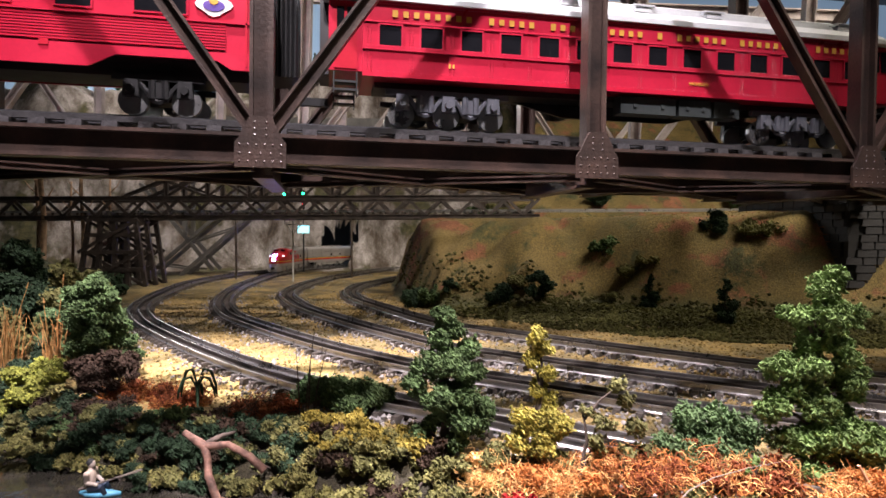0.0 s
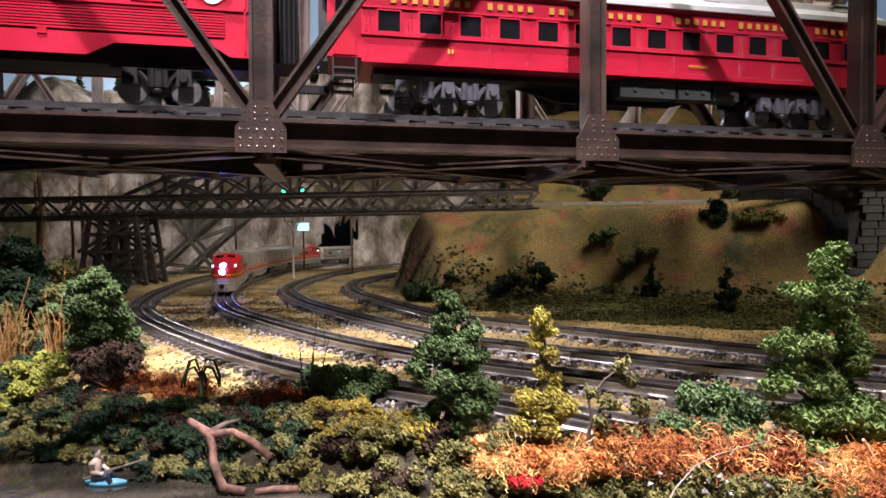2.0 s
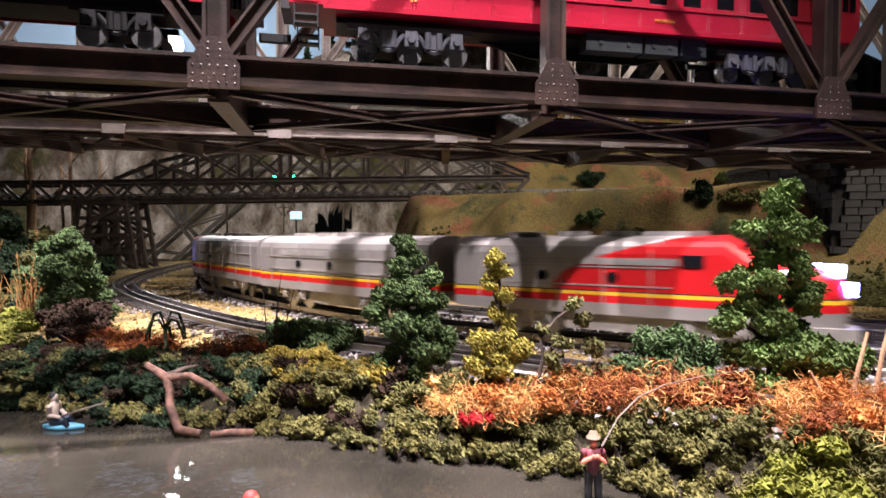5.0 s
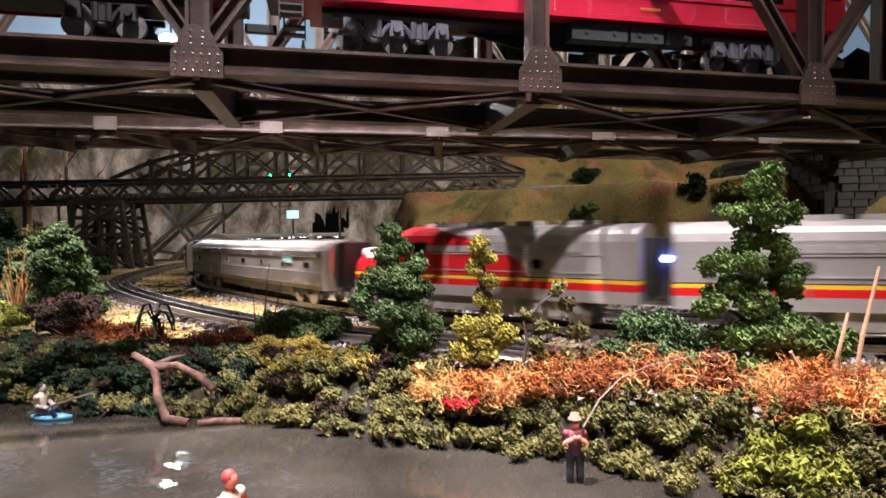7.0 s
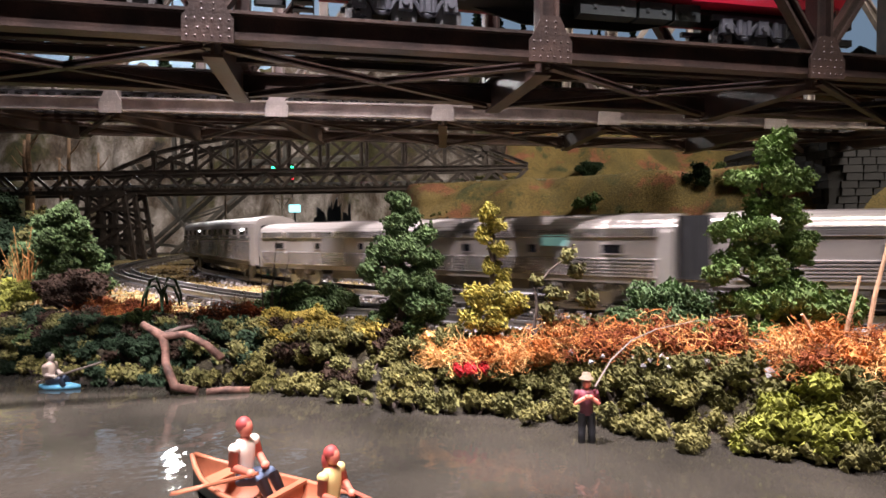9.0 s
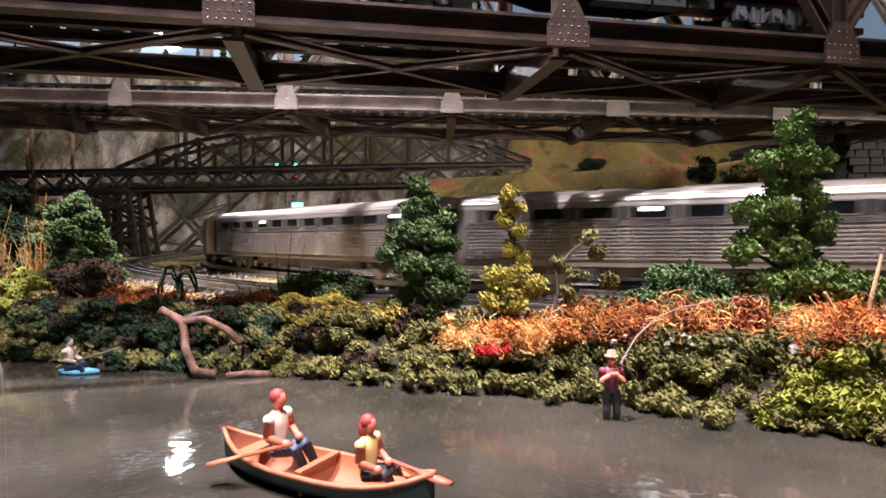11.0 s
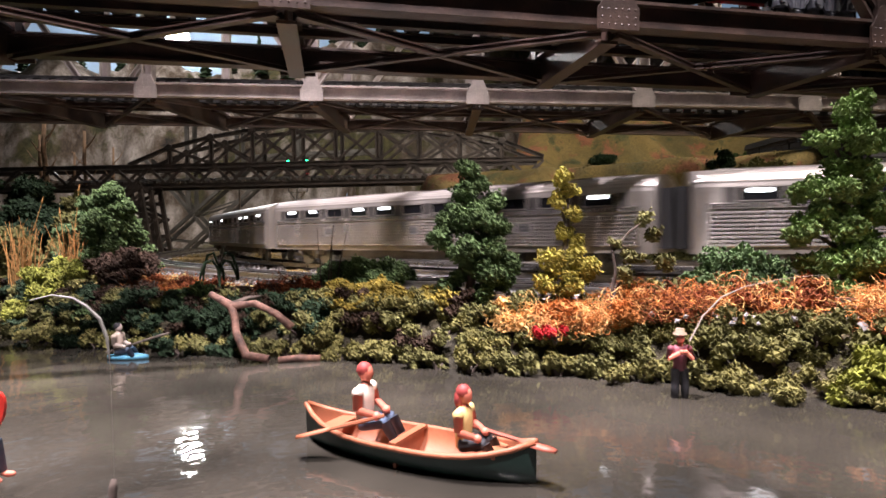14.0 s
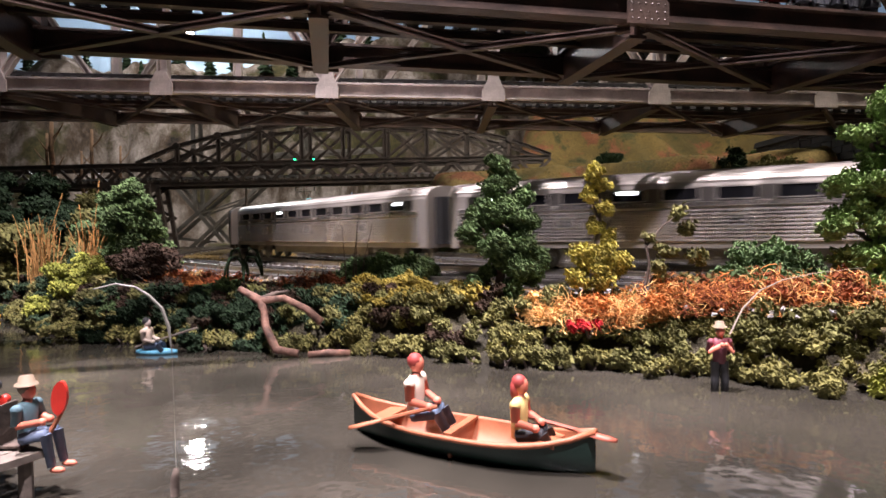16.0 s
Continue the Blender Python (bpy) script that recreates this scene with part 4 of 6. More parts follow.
def fluted_coach(m, L=0.52):
    """The red streamlined circus coach with horizontal ribs."""
    c = thing("streamlined_coach", m, "glossy red ribbed streamlined circus coach with dark windows", "train car", "red circus train")
    w, z0, z1 = 0.062, 0.03, 0.098
    prof = profile(w, 0.045, z1, 0.016)
    part("body", Mesh().loft([[(x, y, z) for y, z in prof] for x in (0, L)]), RED, c, smooth=False)
    for s in (-1, 1):
        y = s * w / 2
        sk = [(0.0, 0.046), (L, 0.046), (L, 0.033), (L - 0.024, 0.033), (L - 0.034, 0.039), (L - 0.1, 0.039), (L - 0.118, z0), (0.118, z0), (0.1, 0.039), (0.034, 0.039), (0.024, 0.033), (0, 0.033)]
        part("skirt", Mesh().prism(sk, (0, y - s * 0.0008, 0), (1, 0, 0), (0, 0, 1), -s * 0.0016), RED, c)
        rb = Mesh()
        for k in range(10):
            z = 0.0455 + k * 0.002
            rb.box((L / 2 - 0.008, y + s * 0.0004, z), (L - 0.04, 0.0008, 0.0011))
        rb.box((L / 2, y + s * 0.0006, 0.0665), (L - 0.02, 0.0012, 0.0016))
        part("ribs", rb, RED, c)
        for k in range(8):
            window(c, 0.06 + k * 0.0555, y, 0.0775, 0.034 if k % 2 else 0.022, 0.0145, WINDOW, s, RED)
        part("door_edge", Mesh().box((L - 0.014, y + s * 0.0006, 0.066), (0.0012, 0.0012, 0.06)).box((L - 0.003, y + s * 0.0006, 0.066), (0.0012, 0.0012, 0.06)), DARKRED, c)
        em = Mesh()
        n = 20
        em.prism([(0.0115 * math.cos(2 * math.pi * i / n) * (1 + 0.12 * math.cos(8 * math.pi * i / n)), 0.0078 * math.sin(2 * math.pi * i / n) * (1 + 0.12 * math.cos(8 * math.pi * i / n))) for i in range(n)], (L - 0.036, y + s * 0.0001, 0.0785), (1, 0, 0), (0, 0, 1), -s * 0.0009 if s > 0 else 0.0009, 0)
        em.prism([(0.0075 * math.cos(2 * math.pi * i / 12), -0.001 + 0.004 * math.sin(2 * math.pi * i / 12)) for i in range(12)], (L - 0.036, y + s * 0.0008, 0.0785), (1, 0, 0), (0, 0, 1), 0.0006 if s < 0 else -0.0006, 1)
        em.prism([(0.0032 * math.cos(2 * math.pi * i / 10), 0.0025 + 0.003 * math.sin(2 * math.pi * i / 10)) for i in range(10)], (L - 0.036, y + s * 0.001, 0.0785), (1, 0, 0), (0, 0, 1), 0.0007 if s < 0 else -0.0007, 2)
        part("emblem", em, [WHITE, mat("emblem_purple", (0.1, 0.05, 0.3), 0.5), GOLD], c, "white and purple emblem plate")
        for x, l in ((0.3, 0.02), (0.33, 0.012), (0.375, 0.006)):
            part("hatch", Mesh().box((x, y + s * 0.0008, 0.0445), (l, 0.001, 0.004)), DARKRED, c)
    pleats = [(L + 0.0012 + 0.0017 * k, 0.0205 if k % 2 else 0.0175) for k in range(13)]
    dia = Mesh().loft([[(x, -h, 0.034), (x, h, 0.034), (x, h, 0.08 + h), (x, -h, 0.08 + h)] for x, h in pleats])
    part("diaphragm", dia, BLACK, c, "black accordion diaphragm")
    un = part("underframe", Mesh().box((L / 2, 0, 0.035), (L - 0.02, 0.034, 0.014)), BLACK, c)
    truck(c, 0.075, 2, BLACK, 0.042)
    truck(c, L - 0.075, 2, BLACK, 0.042)
    return c


ON_B1 = B1 @ pose(0, 0.085, 0.03)
fluted_coach(ON_B1 @ pose(-0.523, 0, 0))
heavyweight(ON_B1 @ pose(0.041, 0, 0), 0.502)


# ---- the streamliner ----
def warbonnet(nose=True):
    """Silver side with a red nose that sweeps back, and red, yellow and black stripes."""
    m = mat("stainless_locomotive", (0.48, 0.45, 0.43), 0.34, 0.55, 0.1, 18, 0.05).copy()
    m.name = "warbonnet_paint" if nose else "booster_paint"
    n, l = m.node_tree.nodes, m.node_tree.links
    b = n["Principled BSDF"]
    base = b.inputs["Base Color"].links[0].from_socket
    sep = n.new("ShaderNodeSeparateXYZ")
    l.new(n["Texture Coordinate"].outputs["Object"], sep.inputs[0])

    def op(kind, a, c):
        k = n.new("ShaderNodeMath")
        k.operation = kind
        for i, q in enumerate((a, c)):
            if isinstance(q, float):
                k.inputs[i].default_value = q
            else:
                l.new(q, k.inputs[i])
        return k.outputs[0]

    x, z = sep.outputs["X"], sep.outputs["Z"]
    # nose red: ahead of a curve that bulges back at mid height
    dz = op("SUBTRACT", z, 0.046)
    back = op("MULTIPLY", op("MULTIPLY", dz, dz), 62.0)
    red = op("GREATER_THAN", x, op("ADD", back, 0.1))
    red = op("MULTIPLY", red, op("GREATER_THAN", z, 0.0335))

    def stripe(lo, hi):
        return op("MULTIPLY", op("GREATER_THAN", z, lo), op("LESS_THAN", z, hi))

    col, metal = base, None
    for mask, c in ((red if nose else op("GREATER_THAN", x, 9.0), (0.5, 0.012, 0.016)), (stripe(0.0335, 0.0395), (0.5, 0.012, 0.016)), (stripe(0.0395, 0.0425), (0.7, 0.42, 0.03)), (stripe(0.0425, 0.0435), (0.02, 0.02, 0.02))):
        k = n.new("ShaderNodeMixRGB")
        l.new(mask, k.inputs["Fac"])
        l.new(col, k.inputs[1])
        k.inputs[2].default_value = (*c, 1)
        col = k.outputs["Color"]
        metal = mask if metal is None else op("MAXIMUM", metal, mask)
    l.new(col, b.inputs["Base Color"])
    l.new(op("MULTIPLY", op("SUBTRACT", 1.0, metal), 0.55), b.inputs["Metallic"])
    return m


WARBONNET, BOOSTER = warbonnet(), warbonnet(False)
BLUEGLOW = glow("blue_white_headlight", (0.12, 0.15, 1.0), 140.0)
RAILSILVER = mat("dusty_silver_truck", (0.4, 0.38, 0.36), 0.45, 0.4, 0.25, 60, 0.2)


def squash(c, k, floor=0.02):
    """Lowers a vehicle above its floor; trucks keep their size."""
    for o in c.children:
        if o.name.split(".")[0] != "truck":
            for v in o.data.vertices:
                if v.co.z > floor:
                    v.co.z = floor + (v.co.z - floor) * k


def streamline_unit(L, cab, lit, rear_lamps=False):
    """A cab or booster locomotive; x from the rear to the nose."""
    c = thing("locomotive", None, ("red and silver streamlined cab locomotive with yellow stripe" + (" and glowing headlight" if lit else "")) if cab else "silver booster locomotive with red and yellow stripe", "locomotive", "streamliner")
    w = 0.063

    def ring(x, ks, top, floor=0.024, roof=0.016):
        return [(x, y * ks, z) for y, z in profile(w, floor, top - roof, roof, 10)]
    rings = [ring(0.004, 1, 0.094), ring(L * 0.5, 1, 0.094)]
    if cab:
        rings += [ring(L - 0.085, 1, 0.094), ring(L - 0.078, 1.0, 0.0945), ring(L - 0.062, 0.97, 0.083, roof=0.018), ring(L - 0.05, 0.94, 0.0755, roof=0.02), ring(L - 0.03, 0.87, 0.0725, 0.022, 0.024), ring(L - 0.015, 0.75, 0.068, 0.02, 0.026), ring(L - 0.006, 0.58, 0.062, 0.02, 0.026), ring(L - 0.001, 0.36, 0.055, 0.02, 0.024)]
    else:
        rings += [ring(L - 0.004, 1, 0.094)]
    part("body", Mesh().loft(rings), WARBONNET if cab else BOOSTER, c, smooth=False)
    for s in (-1, 1):
        y = s * w / 2
        pl = Mesh()
        for x in np.linspace(0.03, L - (0.13 if cab else 0.03), 5):
            pl.box((x, y, 0.057), (0.001, 0.0012, 0.05))
        for z in (0.05, 0.0665):
            pl.box((L / 2 - (0.04 if cab else 0), y, z), (L - (0.15 if cab else 0.05), 0.0012, 0.0012))
        part("panel_seams", pl, RAILSILVER, c)
        for x in (0.09, L - 0.16):
            part("porthole", Mesh().tube([(x, y - s * 0.0005, 0.0575), (x, y + s * 0.001, 0.0575)], 0.005, 12), WINDOW, c)
        part("grille", Mesh().box((L / 2 - 0.03, y, 0.0715), (L - 0.16, 0.0012, 0.006)), RAILSILVER, c)
        part("fuel_tank", Mesh().box((L / 2, s * 0.02, 0.018), (0.09, 0.016, 0.016)), RAILSILVER, c)
        if cab:
            part("cab_window", Mesh().box((L - 0.1, y, 0.0725), (0.017, 0.0014, 0.01)), WINDOW, c)
            part("windshield", Mesh().beam((L - 0.0655, s * 0.004, 0.0865), (L - 0.0655, s * 0.021, 0.0845), 0.003, 0.009, (0.5, 0, 0.85)), WINDOW, c)
            part("number_board", Mesh().box((L - 0.036, s * 0.0245, 0.064), (0.012, 0.004, 0.006)), glow("lit_number_board", (0.9, 0.9, 1.0), 1.5 if lit else 0.2), c)
            part("class_light", Mesh().ball((L - 0.031, s * 0.021, 0.057), 0.0022), glow("class_lamp", (0.45, 0.45, 1.0), 14.0) if lit else WHITE, c)
    for q in (0.35, 0.48):
        part("roof_fan", Mesh().tube([(L * q, 0, 0.093), (L * q, 0, 0.098)], 0.014, 12), RAILSILVER, c)
    for q, w in ((0.2, 0.03), (0.62, 0.05)):
        part("roof_hatch", Mesh().box((L * q, 0, 0.0955), (w, 0.019, 0.004)), RAILSILVER, c)
    part("end_diaphragm", Mesh().box((0.0, 0, 0.056), (0.01, 0.03, 0.05)), BLACK, c)
    if not cab and rear_lamps:
        for y in (-0.021, -0.012, 0.0, 0.012):
            part("tail_lamp", Mesh().ball((0.0, y, 0.064), 0.0028), glow("blue_tail_lamp", (0.15, 0.2, 1.0), 60.0), c, "small glowing blue-white lamp")
    if cab:
        part("headlight", Mesh().tube([(L - 0.022, 0, 0.0655), (L - 0.005, 0, 0.0645)], 0.0062, 12), BLUEGLOW if lit else WHITE, c)
        part("lower_headlight", Mesh().tube([(L - 0.01, 0, 0.0515), (L + 0.0025, 0, 0.0515)], 0.0058, 12), BLUEGLOW if lit else WHITE, c)
        part("nose_band", Mesh().box((L - 0.002, 0, 0.044), (0.004, 0.02, 0.004)), GOLD, c)
        part("pilot", Mesh().loft([[(L - 0.05, y, z) for y, z in ((-0.029, 0.006), (0.029, 0.006), (0.029, 0.024), (-0.029, 0.024))], [(L - 0.012, y, z) for y, z in ((-0.026, 0.005), (0.026, 0.005), (0.026, 0.024), (-0.026, 0.024))], [(L + 0.006, y, z) for y, z in ((-0.013, 0.004), (0.013, 0.004), (0.01, 0.022), (-0.01, 0.022))]]), RAILSILVER, c)
        part("coupler", Mesh().box((L + 0.006, 0, 0.017), (0.018, 0.009, 0.009)), BLACK, c)
    for x in (0.075, L - 0.085):
        truck(c, x, 2, RAILSILVER)
    squash(c, 0.92)
    return c


def coach(L, kind):
    """A stainless car: 'baggage' with small windows, or 'high' with two rows."""
    tall = 0.108 if kind == "high" else 0.094
    c = thing("high_level_coach" if kind == "high" else "baggage_car", None, "two-storey stainless steel coach with lit upper windows and fluted sides" if kind == "high" else "fluted stainless steel baggage car with small square windows", "train car", "streamliner")
    w, roof = 0.064, 0.02
    high = kind == "high"
    prof = profile(w, 0.02, tall - roof, roof, 32)
    prof = [(y, z) if z <= tall - roof or not i % 2 else (y * 0.985, tall - roof + (z - tall + roof) * 0.985) for i, (y, z) in enumerate(prof)]
    part("body", Mesh().loft([[(x, y * k, z if z < 0.05 else 0.05 + (z - 0.05) * (0.93 + 0.07 * k)) for y, z in prof] for x, k in ((0.004, 0.9), (0.012, 1), (L - 0.012, 1), (L - 0.004, 0.9))]), STAINLESS, c)
    part("roof_panel", Mesh().box((L / 2, 0, tall + 0.0002), (L - 0.05, 0.014, 0.0018)), STAINROOF, c)
    for s in (-1, 1):
        y = s * w / 2
        for z, n, pitch in (((0.027, 9, 0.0041), (0.0655, 3, 0.0022)) if high else ((0.026, 6, 0.0036), (0.069, 4, 0.0026))):
            edge = [(y - s * 0.001, z)]
            for k in range(n):
                edge += [(y + s * 0.0003, z + k * pitch), (y + s * 0.0015, z + (k + 0.25) * pitch), (y + s * 0.0015, z + (k + 0.6) * pitch), (y + s * 0.0003, z + (k + 0.85) * pitch)]
            edge += [(y - s * 0.001, z + n * pitch)]
            part("fluting", Mesh().loft([[(x, p, q) for p, q in edge] for x in (0.015, L - 0.015)]), FLUTE, c)
        if kind == "high":
            part("window_band", Mesh().box((L / 2, y + s * 0.0002, 0.0795), (L - 0.05, 0.0012, 0.0155)), mat("dark_window_band", (0.12, 0.11, 0.105), 0.3, 0.5, 0.2, 40, 0.0), c)
            r = random.Random(int(L * 1e5) + s)
            for k in range(11):
                window(c, 0.05 + k * (L - 0.1) / 10, y + s * 0.0008, 0.08, 0.0285, 0.0125, WINDOW, s, STAINLESS)
                if r.random() < 0.4:
                    part("interior_lamp", Mesh().box((0.05 + k * (L - 0.1) / 10, y + s * 0.0014, 0.0835), (0.015, 0.0005, 0.004)), LIT, c)
            for k in (2, 5, 8):
                window(c, 0.03 + k * (L - 0.06) / 10, y + s * 0.0006, 0.05, 0.016, 0.011, WINDOW, s, STAINLESS)
        else:
            for k in range(7):
                window(c, 0.05 + k * (L - 0.1) / 6, y + s * 0.0003, 0.0565, 0.0095 if k % 3 else 0.017, 0.0095, WINDOW, s, STAINLESS)
            window(c, L - 0.1, y + s * 0.0003, 0.066, 0.024, 0.013, glow("teal_window", (0.25, 0.5, 0.48), 0.25), s, STAINLESS)
            part("baggage_door", Mesh().box((L * 0.28, y + s * 0.0006, 0.05), (0.035, 0.0012, 0.048)), STAINROOF, c)
    for x in (0.0, L):
        part("diaphragm", Mesh().box((x, 0, 0.058), (0.016, 0.034, 0.066)), BLACK, c)
    part("underframe", Mesh().box((L / 2, 0, 0.016), (L * 0.5, 0.04, 0.012)), UNDER, c)
    for x in (0.08, L - 0.08):
        truck(c, x, 2, UNDER)
    squash(c, 0.75 if kind == "high" else 0.74)
    return c


SPEED, NOSE_AT = 0.416, 4.235
MAIN = LINES[1]
ARC = np.concatenate([[0], np.cumsum(np.linalg.norm(np.diff(MAIN, axis=0), axis=1))])
ZERO = ARC[np.argmin(np.hypot(MAIN[:, 0] - 0.18, MAIN[:, 1] - 0.57))]
# seconds at which each coupling passes the mark beside the tall green tree
ENDS = [4.235, 5.0, 5.77, 6.53, 7.3, 8.48, 9.75, 11.02, 12.29, 13.62, 14.91, 16.2, 17.47, 18.75, 20.0]
TRAIN = []
for k in range(len(ENDS) - 1):
    L = (ENDS[k + 1] - ENDS[k]) * SPEED - 0.008
    if k < 4:
        ob = streamline_unit(L, k in (0, 3), k == 0, k == 2)
    else:
        ob = coach(L, "baggage" if k < 6 else "high")
    TRAIN.append((ob, ENDS[k], ENDS[k + 1], L, k == 3))


def on_main(s):
    s = s + ZERO
    return Vector((float(np.interp(s, ARC, MAIN[:, 0])), float(np.interp(s, ARC, MAIN[:, 1])), RAILTOP))


def motions():
    """Each vehicle rides the main track with its two trucks on the rails."""
    for ob, front, rear, L, flip in TRAIN:
        rows = []
        for i in range(0, 81):
            t = i * 0.2
            a, b = on_main((t - front) * SPEED - 0.08), on_main((t - rear) * SPEED + 0.08)
            mid = (a + b) / 2
            turn = math.degrees(math.atan2(a.y - b.y, a.x - b.x))
            m = pose(mid.x, mid.y, RAILTOP, 0, 0, turn + (180 if flip else 0)) @ pose(-L / 2, 0, 0)
            rows.append((t, m))
        walk(ob, rows)

# ---- plants ----
def foliage_mat(name, colour, vary=0.35):
    return mat(name, colour, 0.9, 0, vary, 70, 0.3, 500, island=0.4, spec=0.15)


GREEN = foliage_mat("green_foam_leaves", (0.125, 0.185, 0.062))
DEEP = foliage_mat("deep_green_foam_leaves", (0.07, 0.108, 0.043))
DARK = foliage_mat("dark_green_foam_leaves", (0.026, 0.045, 0.024))
BLUEG = foliage_mat("blue_green_foam_leaves", (0.085, 0.132, 0.058))
OLIVE = foliage_mat("olive_foam_leaves", (0.155, 0.142, 0.05))
MOSS = foliage_mat("moss_foam_leaves", (0.125, 0.12, 0.045))
LIME = foliage_mat("lime_foam_leaves", (0.2, 0.21, 0.042))
MUSTARD = foliage_mat("mustard_foam_leaves", (0.3, 0.262, 0.06))
YELLOW = foliage_mat("yellow_foam_leaves", (0.25, 0.195, 0.042))
BROWN = foliage_mat("brown_foam_leaves", (0.042, 0.026, 0.018))
SAGE = foliage_mat("sage_foam_leaves", (0.12, 0.115, 0.045))
ORANGE = foliage_mat("orange_fibre", (0.43, 0.165, 0.05))
PEACH = foliage_mat("peach_fibre", (0.68, 0.4, 0.155))
RUST = foliage_mat("rust_fibre", (0.2, 0.06, 0.025))
REDF = foliage_mat("red_foam_leaves", (0.4, 0.026, 0.03))
STRAW = foliage_mat("straw_stalks", (0.42, 0.22, 0.08))
BARK = mat("dark_bark", (0.07, 0.05, 0.04), 0.9, 0, 0.35, 120, 0.5)
DRIFT = mat("peeling_driftwood", (0.22, 0.115, 0.085), 0.7, 0, 0.5, 110, 0.6, 350, tint=(0.07, 0.035, 0.028))


def clump_points(blobs, rng, per):
    out = []
    for (x, y, z), r in blobs:
        n = max(8, int(per * (r / 0.012) ** 2))
        d = rng.normal(size=(n, 3))
        d /= np.linalg.norm(d, axis=1)[:, None]
        f = r * (0.72 + 0.34 * rng.rand(n))
        f *= 1 + 0.22 * np.sin(d[:, 0] * 5 + x * 900) * np.sin(d[:, 1] * 6 + y * 700) + 0.15 * np.sin(d[:, 2] * 9 + x * 300)
        out.append(np.array([x, y, z]) + d * f[:, None] * np.array([1, 1, 0.85]))
    return np.vstack(out)


def leaf_mesh(name, blobs, material, seed, size=0.0021, per=230):
    """A crown of many small foam leaves round the blobs, over a dark uneven core."""
    rng = np.random.RandomState(seed)
    v, f = flecks(clump_points(blobs, rng, per * 2.0), size * 0.6, rng)
    cv, cf = bits(np.array([b[0] for b in blobs]), 1.0, rng)
    cv = cv.reshape(-1, 6, 3)
    cen = np.array([b[0] for b in blobs])[:, None]
    rad = np.array([b[1] for b in blobs])[:, None, None]
    d = cv - cen
    d /= np.linalg.norm(d, axis=2)[:, :, None]
    cv = (cen + d * rad * 0.78).reshape(-1, 3)
    return raw(name, np.vstack([v, cv]), np.vstack([f, cf + len(v)]), material)


def split(blobs, seed, n=5, k=0.52):
    """Breaks each blob into smaller ones, for an uneven outline with gaps."""
    r = np.random.RandomState(seed)
    out = []
    for (x, y, z), rad in blobs:
        for _ in range(n):
            d = r.normal(size=3)
            d /= np.linalg.norm(d)
            q = rad * (0.3 + 0.4 * r.rand())
            out.append(((x + d[0] * q, y + d[1] * q, z + d[2] * q * 0.8), rad * k * (0.7 + 0.6 * r.rand())))
    return out


def tree(name, at, trunk, blobs, material, label, seed, category="tree", group="", size=0.0021, per=230, r0=0.004):
    """A tree: tapered trunk, limbs to the clumps, and a crown. Blobs are relative to its foot."""
    t = thing(name, pose(*at), label, category, group)
    wood = Mesh()
    spine = [(0.0015 * math.sin(i * 1.3 + seed), 0.0015 * math.cos(i * 1.7 + seed), trunk * i / 6) for i in range(7)]
    wood.tube(spine, [r0 * (1 - 0.12 * i) for i in range(7)], 7)
    for (x, y, z), r in blobs[::2]:
        z0 = min(trunk * 0.95, max(0.005, z - 0.012))
        wood.tube([(0, 0, z0 * 0.92), (x * 0.5, y * 0.5, (z0 + z) / 2), (x, y, z)], [r0 * 0.45, r0 * 0.32, r0 * 0.15], 5)
    part("trunk", wood, BARK, t, smooth=True)
    part("crown", leaf_mesh("crown", split(blobs, seed), material, seed, size, per), material, t)
    return t


def shrub(at, r, material, label, seed, flat=0.8, size=0.0019, n=6, name="shrub", group="", per=210):
    """A low foam shrub on the ground: stems and leafy mass."""
    rr = random.Random(seed)
    s = thing(name, pose(*at), label, "shrub", group)
    blobs = [((rr.uniform(-0.75, 0.75) * r, rr.uniform(-0.7, 0.7) * r, r * flat * rr.uniform(0.25, 0.95)), r * rr.uniform(0.38, 0.6)) for _ in range(n)]
    st = Mesh()
    for (x, y, z), q in blobs[:4]:
        st.tube([(0, 0, -0.003), (x * 0.6, y * 0.6, z * 0.6), (x, y, z)], [0.0012, 0.0009, 0.0005], 4)
    part("stem", st, BARK, s)
    part("leaves", leaf_mesh("leaves", split(blobs, seed, 4, 0.55), material, seed, size, per), material, s)
    return s


